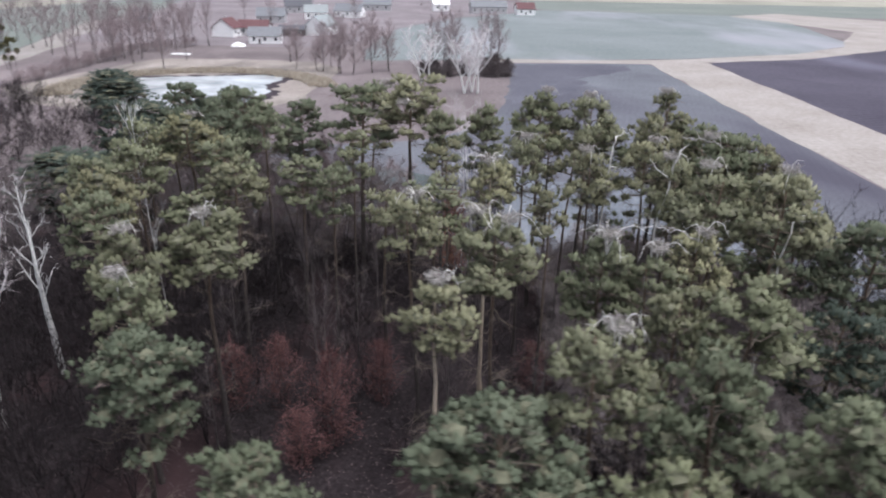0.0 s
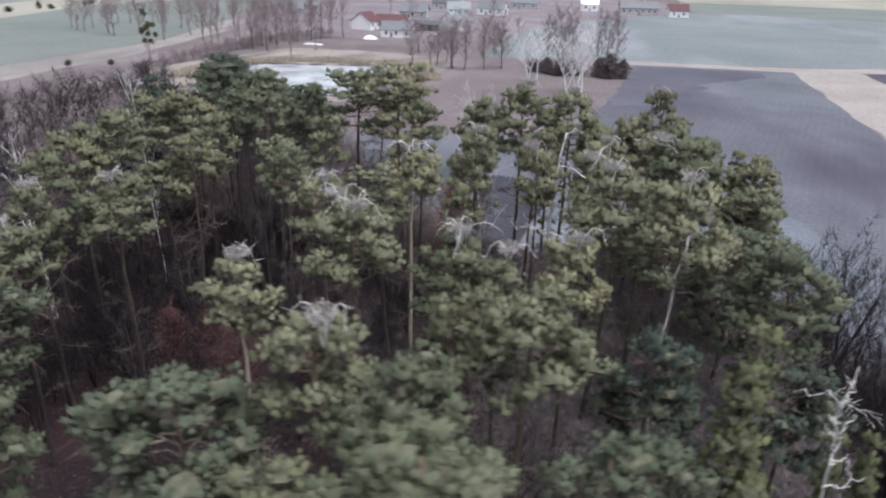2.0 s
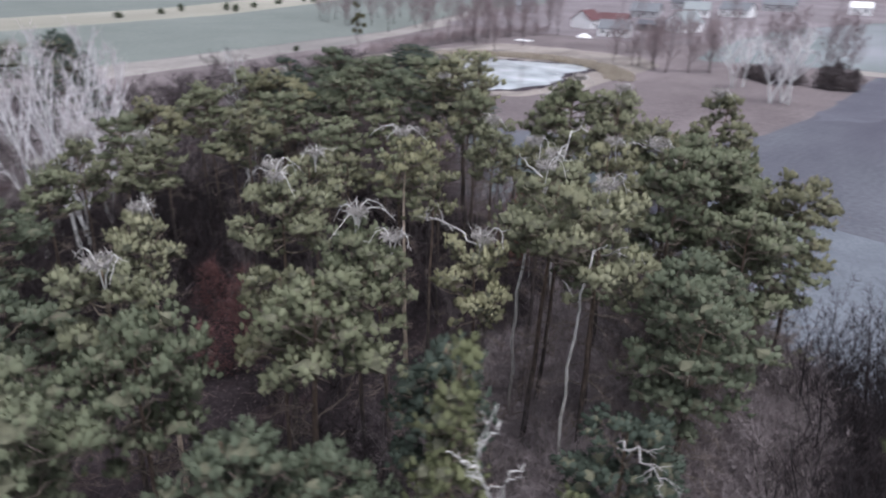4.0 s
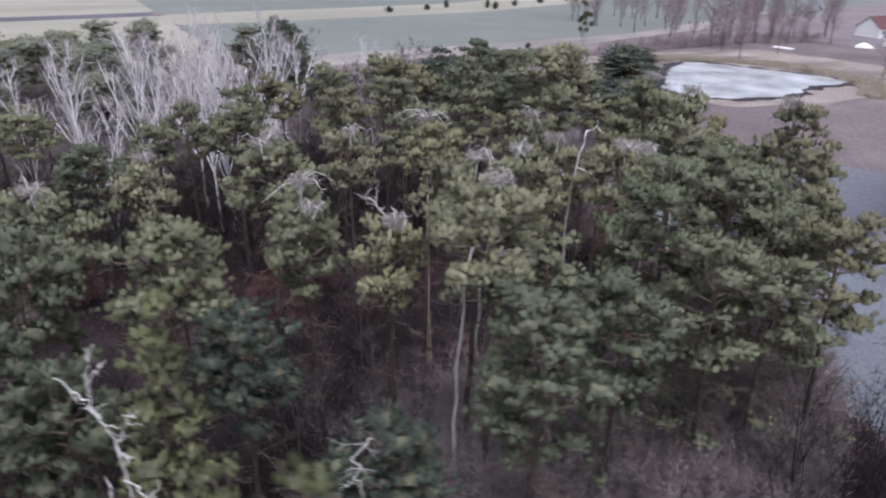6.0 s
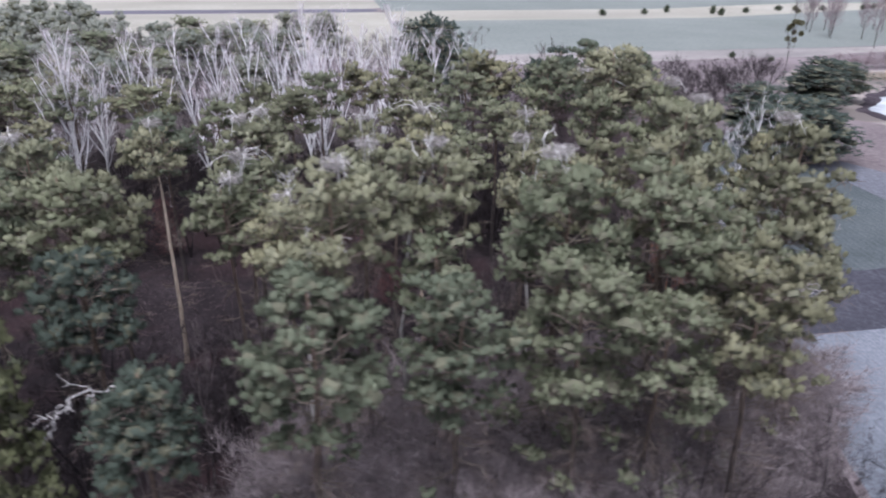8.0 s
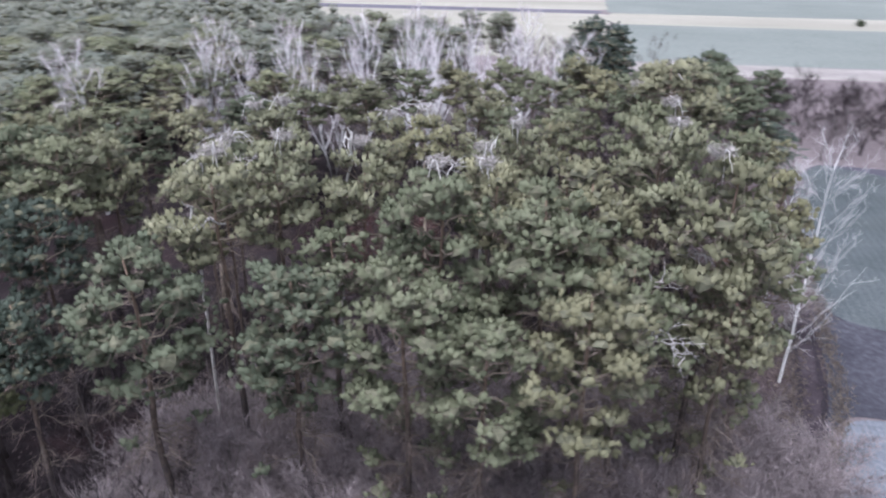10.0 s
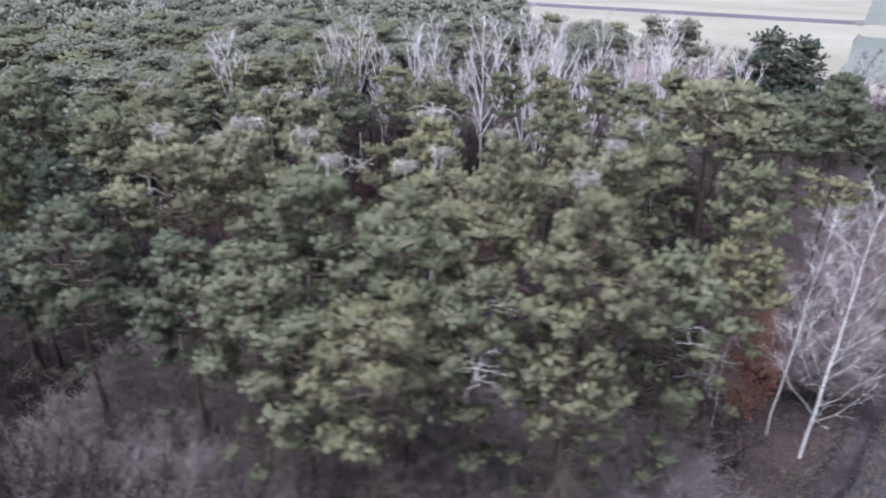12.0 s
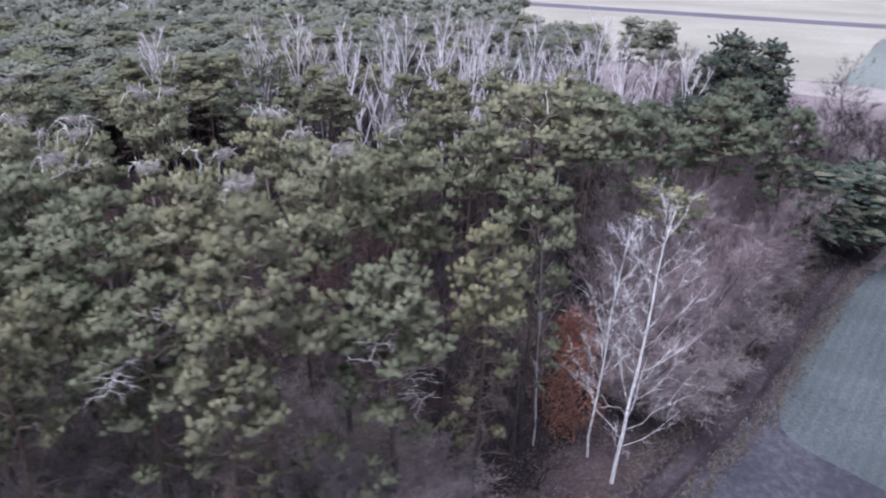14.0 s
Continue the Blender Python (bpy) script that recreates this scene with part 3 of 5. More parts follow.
# ---- ground and fields ----
def sheet(name, pts, z, mat, label, step=5.0, rough=0.35, seed=1, kind="structure", cat="field"):
    """A flat piece of ground with an uneven edge."""
    rng = np.random.default_rng(seed)
    edge = []
    for (x0, y0), (x1, y1) in zip(pts, pts[1:] + pts[:1]):
        n = max(1, int(math.hypot(x1 - x0, y1 - y0) / step))
        n = min(n, 60)
        for i in range(n):
            f = i / n
            edge.append((x0 + (x1 - x0) * f + rng.normal(0, rough), y0 + (y1 - y0) * f + rng.normal(0, rough), z))
    # rounded corners and a wavering line
    e = np.array(edge)
    for _ in range(2):
        mid = (e + np.roll(e, -1, 0)) / 2
        e = np.stack([e * 0.5 + (mid + np.roll(mid, 1, 0)) * 0.25, mid], 1).reshape(-1, 3)
    edge = [tuple(p) for p in e.tolist()]
    tri = tessellate_polygon([[Vector(p) for p in edge]])
    me = bpy.data.meshes.new(name)
    me.from_pydata(edge, [], [t if (Vector(edge[t[1]]) - Vector(edge[t[0]])).cross(Vector(edge[t[2]]) - Vector(edge[t[0]])).z > 0 else t[::-1] for t in map(tuple, tri)])
    me.materials.append(mat)
    ob = new(name, me)
    return tagged(ob, label, cat, kind=kind)


bm = bmesh.new()
bmesh.ops.create_grid(bm, x_segments=40, y_segments=40, size=3000)
ground_mesh = bpy.data.meshes.new("ground")
bm.to_mesh(ground_mesh)
bm.free()
ground_mesh.materials.append(M_MEADOW)
tagged(new("ground", ground_mesh), "dry grey-brown winter meadow reaching the horizon", "ground", kind="structure")
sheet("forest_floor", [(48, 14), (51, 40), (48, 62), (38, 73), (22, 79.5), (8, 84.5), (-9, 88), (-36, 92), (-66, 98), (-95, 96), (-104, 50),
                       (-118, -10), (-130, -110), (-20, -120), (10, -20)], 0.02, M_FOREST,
      "brown leaf litter under the pines, darkened to hold their shade", 4, 0.8, 2, cat="forest floor")
sheet("wood_edge", [(20, 79.8), (6, 85.8), (-9, 89), (-36, 93), (-60, 97.5), (-60, 90), (-36, 86), (-20, 83), (-8, 81.5), (-2, 79), (6, 78), (14, 76), (20, 74)], 0.034, M_EDGE,
      "mauve-brown leaf litter and dry grass along the wood's edge", 1.4, 1.0, 50, cat="wood edge")
sheet("brush_floor", [(22, 40), (25, 50), (25, 62), (19, 76), (10, 80), (12, 66), (13, 52), (14, 42)], 0.040, M_SHADE,
      "grey-brown leaf litter under thin brush", 1.5, 0.7, 51, cat="forest floor")
sheet("frost_patch", [(19.5, 54), (21.5, 54.5), (22.4, 57), (21.6, 60.5), (19.6, 61), (18.8, 58)], 0.046, M_HOLLOW, "small frosty hollow on the forest floor", 0.5, 0.25, 52, cat="frost patch")
sheet("field_frosty", [(24, 81), (9, 96), (-20, 100), (-50, 102), (-62, 108), (-60, 126), (-36, 136), (-4, 146), (10, 165), (15, 190), (18.5, 230), (21, 268), (50, 272), (75, 274),
                       (76, 160), (78, 60), (80, -40), (52, -40), (55, 40), (52, 66)], 0.030, M_FROST,
      "grey-blue ploughed field whitened by frost", 6, 0.3, 3)
sheet("field_frosty_damp", [(15.6, 186), (18.8, 226), (21.5, 266), (52, 270), (66, 268), (58, 250), (44, 238), (38, 214), (28, 196)], 0.033, M_DFROST,
      "darker corner of the ploughed field", 3, 1.6, 15)
sheet("field_headland", [(16, 80), (8, 87), (8.6, 96), (10, 118), (-8, 118), (-9, 100), (-10, 95.4), (-16, 95), (-30, 97), (-44, 101), (-44, 96.6), (-30, 92.8), (-9, 89.8), (2, 85)], 0.036, M_HEAD,
      "dark bare soil where the track turns", 2.5, 0.3, 13, cat="headland")
sheet("field_crop_east", [(22.5, 80.3), (8.2, 87.0), (8.8, 95.5), (11, 120), (46, 112), (56, 76), (42, 74)], 0.042, M_FROST_NEAR,
      "frost-covered winter crop in close drill rows", 3, 0.12, 4)
sheet("field_crop_west", [(-5.0, 99.4), (-6.0, 95.5), (-7.4, 92.4), (-13.3, 91.9), (-22.6, 93.0), (-35.3, 95.6), (-51, 100.2), (-62, 110), (-50, 128), (-15, 126), (-2, 119), (-2.6, 104)],
      0.048, M_CROP, "grey-green frosted winter crop with a rounded corner", 2.0, 0.10, 14)
sheet("track", [(26, 76), (22, 79.6), (7.5, 86.4), (-9, 90.6), (-36, 94.8), (-52, 98.6), (-80, 104), (-80, 101), (-52, 95.5), (-36, 91.8), (-9, 87.6), (4, 84.2), (18, 78)],
      0.054, M_TRACK, "muddy dirt track along the edge of the wood", 2.5, 0.25, 5, cat="dirt track")
ruts = np.array([(23, 78.6), (14, 82.2), (6, 85.4), (-9, 89.1), (-22, 91.2), (-36, 93.3), (-52, 97.0), (-80, 102.5)])
rut_u = np.linspace(0, len(ruts) - 1, 90)
rut_line = np.stack([np.interp(rut_u, np.arange(len(ruts)), ruts[:, q]) for q in range(2)], 1)
rut_dir = unit(np.gradient(rut_line, axis=0))
rut_side = np.stack([-rut_dir[:, 1], rut_dir[:, 0]], 1)
for off in (-0.85, 0.85):
    rr = np.random.default_rng(int(off * 10) + 90)
    mid = rut_line + rut_side * (off + rr.normal(0, 0.05, (90, 1)))
    half = rr.uniform(0.14, 0.30, (90, 1))
    pts = np.concatenate([np.c_[mid - rut_side * half, np.full(90, 0.060)], np.c_[mid + rut_side * half, np.full(90, 0.060)]])
    rut_buf = Buf()
    rut_buf.add(pts, [(i, i + 90, i + 91, i + 1) for i in range(89)])
    tagged(new("wheel_rut", rut_buf.mesh("wheel_rut", M_RUT)), "dark wet wheel rut in the dirt track", "wheel rut", kind="structure")
sheet("grass_strip", [(75, 276), (100, 283), (101, 160), (106, 20), (79, 20), (78, 60), (76, 160)], 0.070, M_STRAW,
      "strip of pale dry grass between two fields", 6, 0.5, 6, cat="grass strip")
sheet("field_ploughed", [(100, 282), (150, 302), (210, 347), (330, 400), (330, 20), (106, 20), (101, 160)], 0.060, M_PLOUGH,
      "dark freshly ploughed field", 8, 0.5, 7)
sheet("field_margin", [(14, 268), (75, 274), (100, 282), (150, 302), (210, 347), (330, 400), (330, 416), (200, 362), (150, 318), (98, 293), (64, 283), (14, 279)], 0.090, M_STRAW, "pale grass margin between the fields", 6, 0.6, 8, cat="grass margin")
sheet("field_green", [(10, 279), (64, 283), (98, 293), (150, 318), (200, 362), (240, 560), (62, 582), (30, 520), (0, 482), (-30, 405), (-37, 350), (-37, 300), (-34, 264)], 0.064, M_GREENF,
      "green field with patches of frost", 10, 0.8, 9)
sheet("grass_path", [(188, 352), (204, 362), (330, 420), (330, 520), (260, 600), (206, 556), (240, 440)], 0.096, M_STRAW, "pale dry grass path", 8, 0.8, 10, cat="grass path")
sheet("field_far", [(62, 586), (240, 562), (900, 600), (900, 760), (60, 720)], 0.074, M_GREENW, "dull green field in the distance", 20, 1, 11)
sheet("field_far_pale", [(60, 722), (900, 764), (900, 1000), (60, 1000)], 0.078, M_PALEF, "pale field in the distance", 20, 1, 12)
W = [("field_west_green", -167, -277, M_GREENW, "dull green winter wheat"), ("field_west_grass", -277, -332, M_PALEF, "pale grass balk with scattered bushes"),
     ("field_west_wheat", -332, -900, M_GREENW, "dull green winter wheat")]
for i, (nm, xa, xb, mt, lb) in enumerate(W):
    sheet(nm, [(xa, 76 - xa * 0.07), (xa, 260), (xa - 40, 400), (xa + 60, 900), (xb + 60, 900), (xb - 40, 400), (xb, 260), (xb, 76 - xb * 0.07)], 0.012 + 0.003 * i, mt, lb, 12, 0.5, 20 + i)
sheet("field_west_far", [(-346, -900), (-346, 100), (-800, 132), (-800, -900)], 0.024, M_PALEF, "pale stubble field", 12, 0.5, 24)
sheet("field_west_strip", [(-325, -900), (-325, 96), (-346, 97.5), (-346, -900)], 0.032, M_DARKS, "long dark tilled strip", 12, 0.5, 30)
sheet("field_west_pale", [(-190, -900), (-168, 87.5), (-325, 98.4), (-325, -900)], 0.028, M_PALEF, "pale yellowish stubble field", 12, 0.5, 31)
sheet("field_west_straw", [(-148, 60), (-146, 150), (-150, 230), (-168, 330), (-200, 400), (-110, 900), (-108, 880), (-206, 400), (-166, 260), (-168, 60)], 0.026, M_STRAWW,
      "pale dry grassland beside the wheat", 10, 0.8, 32)
sheet("reed_bank", [(-125, 192), (-119, 222), (-109, 258), (-82, 262), (-50, 260), (-38, 244), (-40, 208), (-40, 186), (-50, 167), (-66, 160), (-88, 166), (-106, 172)], 0.068, M_BANK,
      "bank of dry reeds and grass round the pond", 4, 1.0, 40, cat="reed bank")
sheet("pond_edge", [(-103, 213), (-95, 219.5), (-75, 224.5), (-59, 230), (-50, 226), (-52, 207), (-48, 190), (-52, 174.5), (-62, 166.5), (-75, 169), (-87, 183), (-98, 200)], 0.104, M_TRACK,
      "dark muddy rim of the pond", 2.0, 1.0, 43, cat="pond edge")
sheet("pond", [(-100, 212), (-94, 217), (-75, 222), (-60, 227.5), (-53, 223.5), (-55, 206), (-51, 189), (-54, 177), (-62, 170), (-73, 172), (-84, 184), (-95, 200)], 0.110, POND_SKY, "small pond with the sky's reflection painted pale", 2.2, 1.1, 41, cat="pond")
sheet("village_ground", [(-170, 305), (-60, 302), (-34, 330), (-28, 410), (2, 488), (30, 524), (62, 590), (60, 700), (-250, 700), (-190, 420)], 0.056, M_YARD,
      "yards and grass of the village", 8, 1.0, 42, cat="yard")

# ---- the pine stand ----
LIGHT = dict(clumps=32, per=11, blade=(0.20, 0.050, 0.222))
MODELS = {
    "o": [pine(11, N_PALE), pine(12, N_PALE, 3.5, 0.76, 10), pine(13, N_PALE, 3.2, 0.78, 8, lean=1.2, bare=18)],
    "g": [pine(21, N_GREEN), pine(22, N_GREEN, 3.6, 0.72, 11), pine(23, N_GREEN, 3.3, 0.77, 9, lean=1.0)],
    "b": [pine(31, N_BLUE, 3.5, 0.68, 12, bare=26, skirt=4), pine(32, N_BLUE, 3.3, 0.63, 13, bare=26, skirt=4)],
    "c": [pine(41, N_BLUE, 2.9, 0.28, 20, cone=True), pine(42, N_GREEN, 2.7, 0.30, 20, cone=True)],
    "e": [pine(28, N_GREEN, 3.5, 0.66, 12, bare=40, skirt=7), pine(29, N_GREEN, 3.4, 0.64, 12, bare=40, skirt=8)],
    "E": [pine(16, N_OLIVE, 3.2, 0.70, 11, bare=36, skirt=4)],
    "y": [pine(43, N_YOUNG, 2.8, 0.30, 20, cone=True)],
    "O": [pine(14, N_OLIVE, 3.4, 0.75, **LIGHT), pine(15, N_OLIVE, 3.3, 0.77, 8, **LIGHT)],
    "G": [pine(24, N_GREEN, 3.5, 0.73, **LIGHT), pine(25, N_GREEN, 3.3, 0.76, 9, **LIGHT)],
    "n": [pine(26, N_GREEN, 3.5, 0.64, 12, bare=50, skirt=9, **LIGHT), pine(27, N_OLIVE, 3.3, 0.66, 11, bare=50, skirt=9, **LIGHT)],
    "t": [pine(33, N_TEAL, 3.2, 0.64, 13), pine(34, N_TEAL, 3.3, 0.70, 11)],
    "p": [pine(17, N_PALE, 3.2, 0.82, 6, bare=16, stem_mat=BARK_PALE)],
    "s": [pine(45, N_GREEN, 2.6, 0.78, 6, lean=0.8, bare=10, **LIGHT), pine(46, N_OLIVE, 2.5, 0.80, 5, lean=0.9, bare=10, **LIGHT), pine(47, N_GREEN, 2.7, 0.76, 7, bare=9, **LIGHT)],
}
LABELS = {"O": "tall Scots pine with olive-green needle crown", "G": "tall Scots pine with rounded green needle crown",
          "o": "tall Scots pine with olive-green needle crown", "g": "tall Scots pine with rounded green needle crown",
          "b": "Scots pine with dense bluish-green needles", "t": "dark pine with dull teal-green needles", "n": "Scots pine with thin branches down its trunk", "p": "Scots pine with pale buff trunk and high crown", "e": "tall edge pine with a deep green crown", "E": "tall edge pine with a deep olive crown", "c": "young pine with a pointed green crown", "y": "young pine with a pointed yellow-green crown", "s": "slender pine with a small high crown"}
for key in MODELS:
    for mod in MODELS[key]:
        tagged(mod, LABELS[key] + " in the stand", "pine tree", "pines of the stand")
# x, y, height, crown radius, tone
SOUTH = [(4, 25.4, 20.2, 4.0, "b"), (10, 21, 19.4, 3.2, "g"), (8.7, 27.6, 21.6, 3.1, "o"), (16.4, 32.0, 22.2, 3.7, "g"), (15.4, 19.6, 23.4, 3.8, "g"),
         (20.4, 24.6, 20.6, 3.2, "b"), (24.6, 29.8, 23, 3.1, "y"), (21.4, 33.8, 20, 3.0, "t"), (21.6, 27, 19.6, 2.4, "b"), (33.8, 27.5, 18.6, 2.6, "c"),
         (37.4, 30.7, 24.3, 2.0, "y"), (28.6, 36.6, 17.4, 3.0, "t"), (13, 25.6, 21.6, 3.0, "b"), (1.1, 34, 20.4, 3.0, "p"), (14, 40.2, 20, 2.8, "g"),
         (30.2, 30.6, 19.0, 1.7, "y"), (32, 31.8, 18.2, 1.7, "y"), (28.8, 30.8, 18.2, 1.6, "y")]
MIDDLE = [(17.4, 43.6, 19.8, 2.6, "o"), (4.4, 40.8, 21.4, 3.4, "o"), (-1, 49.6, 19.8, 3.0, "o"), (4.4, 53.8, 21.4, 2.9, "p"), (11, 40.8, 20.2, 2.7, "g"),
          (19, 47.6, 23, 3.4, "o"), (23.4, 46, 23.2, 3.5, "o"), (29.2, 44, 20.8, 3.6, "b"), (17.8, 51.6, 22.6, 2.8, "o"), (23.4, 57.4, 23.4, 3.5, "e"),
          (28.6, 56.6, 20.4, 3.3, "e"), (27.6, 50.6, 19.4, 3.4, "b"), (24.6, 62.6, 22.8, 3.7, "e")]
NORTH = [(30.4, 64.4, 20.7, 3.1, "E"), (18.6, 59.4, 22, 3.0, "o"), (22.2, 70.6, 24.2, 3.6, "n"), (29.4, 60, 18.6, 3.2, "e"), (13.2, 58.6, 21, 2.6, "o"),
         (14.4, 69.4, 23.8, 3.4, "o"), (10, 70.6, 24, 3.4, "g"), (17.4, 75, 20, 3.4, "n"), (12.4, 77, 20.6, 2.7, "n"), (4.4, 76.4, 21.6, 2.8, "n"),
         (25.4, 71.4, 19.4, 2.8, "n"), (7.8, 60.6, 21.6, 2.6, "o"), (8.8, 50.6, 20.4, 2.5, "s"), (-2.9, 73.7, 25, 4.8, "o"), (0.4, 69.6, 22.4, 2.8, "g")]
WEST = [(-8.8, 75, 24.1, 4.8, "G"), (-15, 44.6, 20, 3.6, "O"), (-19, 41.2, 19.8, 2.8, "O"), (-17.4, 37, 18.6, 2.8, "G"), (-15, 32.2, 18.4, 3.3, "b"),
        (-6.4, 23.8, 17.8, 2.9, "b"), (-16.6, 56, 20.4, 3.2, "O"), (-25.6, 52.8, 20.4, 3.2, "O"), (-32, 62, 19, 2.8, "G"), (-24.4, 68, 21.4, 4.0, "O"),
        (-20, 63.4, 20.6, 3.4, "G"), (-18, 72, 21.6, 3.2, "G"), (-9, 58.6, 19.4, 2.4, "G")]
INNER = [(-26, 59, 21, 3.0, "G"), (-24.4, 47.6, 20.2, 3.0, "G"), (1.2, 62.6, 20.6, 2.5, "s"),
         (13, 33.2, 20.8, 2.6, "O"), (-28.6, 67, 21.2, 3.2, "G"), (12, 64, 21.6, 2.7, "s"), (-8.4, 66, 20.4, 2.6, "s"),
         (-29, 82, 22.4, 3.6, "b"), (-27, 87.5, 20.8, 3.6, "b"), (-22.7, 82.7, 21.8, 3.9, "b"), (-15.4, 77.8, 21.4, 3.6, "b"), (-23.6, 74.6, 20.6, 3.4, "b"), (-33.6, 78, 19.4, 3.4, "t"), (-38.4, 82, 20, 3.4, "t"), (21, 64.6, 22.6, 3.4, "O"), (25.6, 66.6, 20, 3.2, "e")]
rng = np.random.default_rng(5)
PINES = SOUTH + MIDDLE + NORTH + WEST + INNER
STAND = []
for i, (x, y, h, r, tone) in enumerate(PINES):
    mods = MODELS[tone]
    STAND.append((x, y, h, put(mods[i % len(mods)], x, y, h, r / 3.5, rng.uniform(0, 360))))

# more of the stand, between the marked trees
clear = [(-5, 36, 8.5), (-8, 50, 7.0), (8, 46, 4.0), (-9, 42, 5)]


def in_stand(x, y):
    if any((x - a) ** 2 + (y - b) ** 2 < c * c for a, b, c in clear):
        return False
    if y < 44 and x < 8:
        return False
    if x < -24 and y < 60:
        return False
    return -42 < x < 25 - max(0, (y - 66)) * 0.9 and y < 80 - x * 0.3


for i, (x, y) in enumerate(spread_out(rng, 9, ((-42, 26), (30, 86), in_stand), 5.0, [(p[0], p[1]) for p in PINES])):
    put(MODELS["s"][i % 3], x, y, rng.uniform(17.0, 20.0), rng.uniform(0.85, 1.1), rng.uniform(0, 360))

# pines at the south-western corner of the stand
for i, (x, y) in enumerate(spread_out(rng, 20, ((-46, 0), (2, 30), lambda x, y: y < 15 or x < -14 - (y - 15) * 1.3), 5.4)):
    put(MODELS["G" if i % 3 else "O"][i % 2], x, y, rng.uniform(16, 19), rng.uniform(0.9, 1.15), rng.uniform(0, 360))
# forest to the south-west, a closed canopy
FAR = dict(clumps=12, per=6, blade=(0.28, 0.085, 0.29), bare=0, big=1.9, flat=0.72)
far_models = [pine(51, N_HAZED, 3.4, 0.52, 8, **FAR), pine(52, N_HAZED, 3.1, 0.48, 8, **FAR), pine(53, N_GREEN, 3.4, 0.50, 8, **FAR)]
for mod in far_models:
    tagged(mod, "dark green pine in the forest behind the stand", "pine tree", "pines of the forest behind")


def in_forest(x, y):
    if y > 2:
        return -108 < x < -62 and y < 52 + (x + 62) * 0.3
    return -100 < x < -6 + y * 0.3 and y > -62 - (x + 60) * 0.2


bare_places = []
woods = spread_out(rng, 240, ((-108, -4), (-75, 56), in_forest), 4.2)
for i, (x, y) in enumerate(woods):
    if y > -36 + (x + 120) * 0.69 and i % 5 > 2:
        bare_places.append((x, y))
        continue
    put(far_models[i % 3], x, y, rng.uniform(13, 17.5), rng.uniform(1.05, 1.4), rng.uniform(0, 360))
for i, (x, y, h) in enumerate([(-111, 54.2, 18.5), (-99, 71.5, 17.5), (-107, 25, 18), (-100, 37.5, 18), (-93, 33, 17.5), (-96, 29, 17), (-104, 32, 17), (-116, 46, 18), (-109, 40, 17),
                               (-88, 38, 16.5), (-94, 44, 16.5)]):
    put(far_models[i % 3], x, y, h, 1.15, i * 83)
wb2, wb3 = Buf(), Buf()
for x, y in spread_out(rng, 430, ((-200, 0), (-170, 40), lambda x, y: (x < -104 or y < -64) and y < 20 + (x + 104) * 0.38 and x < -20), 5.8):
    if x < -104 and y > -36 + (x + 120) * 0.69 and len(bare_places) % 2 == 0 and rng.uniform() < 0.8:
        bare_places.append((x, y))
        continue
    h, r = rng.uniform(13.5, 18.5), rng.uniform(2.4, 3.4)
    d = unit(rng.normal(0, 1, (6, 3)) + np.array([0, 0, 0.4]))
    sp = np.array([x, y, h * 0.74]) + d * np.array([r * 0.6, r * 0.6, h * 0.14])
    lobes(wb2, wb3, list(sp) + [np.array([x, y, h * 0.74])], list(rng.uniform(1.2, 1.9, 6)) + [r * 0.8], rng, 2.6, 3, (0.46, 0.20, 0.60), 0.70)
    wb3.tube([(x, y, 0), (x, y, h * 0.7)], [0.2, 0.12], 4)
far_woods = tagged(new("far_woods", wb2.mesh("far_woods", N_HAZED)), "distant pine woods, toned grey-green for haze", "woods", kind="stuff")
tagged(piece("inner_shoot_mass", wb3, CORE_SHADE, far_woods), kind="stuff")
LOW_PINE = pine(58, N_TEAL, 3.4, 0.14, 13, clumps=12, per=6, blade=(0.28, 0.09, 0.32), bare=0, big=1.9, flat=0.95)
# dark evergreens north-west of the stand and by the field
for i, (x, y, h) in enumerate([(-79, 70, 16.5), (-82.3, 72.7, 19.6), (-91, 78.3, 17.8), (-86.5, 76.5, 16), (-41, 121, 9.5), (-46, 126, 10), (-41, 128, 8.5), (-47, 133, 9), (-55, 128, 10), (-78, 161, 10.5), (-74, 157, 9.5), (-83, 171, 9),
                               (-44, 89, 11), (-50, 93.5, 9.5), (-40, 86, 12), (-55, 96, 9)]):
    tagged(put(LOW_PINE, x, y, h, 1.25 if h > 11 else 1.75, i * 47), "dark dense evergreen pine with branches down low", "pine tree", "dark evergreens by the field")

# ---- bare trees ----
BIRCHES = [bare_tree("birch_tree", s, (BARK_BIRCH, BARK_BIRCH_LIMB, TWIG_BIRCH), stems=n, height=18, spread=3.2, rise=2.1, nlimb=13, ntwig=700, r0=0.19, first=0.26, wob=0.12,
                     twlen=1.0, tww=0.013, tip=0.032, stout=0.92) for s, n in ((61, 1), (62, 2), (63, 1))]
for mod in BIRCHES:
    tagged(mod, "leafless birch with white trunk and pale twigs", "birch tree", "birches behind the stand")
BIRCH_ROW = [(-28.1, 20.5, 21.5), (-30.4, 17.4, 20.2), (-39.1, 17.2, 21.2), (-38.2, 27.9, 20.6), (-34.1, 34.8, 22.2), (-36.3, 39.5, 22.4),
             (-33.9, 46.7, 24.2), (-35.6, 48.8, 23), (-43.9, 47.6, 22), (-49, 52, 22.5), (-46, 57, 22), (-52, 60, 22.5), (-86.7, -77, 17), (-83.5, -80, 17.5), (-22, 8, 20), (-24, 3, 19), (-62, 64, 18), (-66, 70, 18), (-46.5, 43, 21.5), (-41.5, 20, 20), (-54, 34, 20), (-56, 22, 20), (-58, 46, 20), (-72, 58, 18), (-78, 50, 17)]
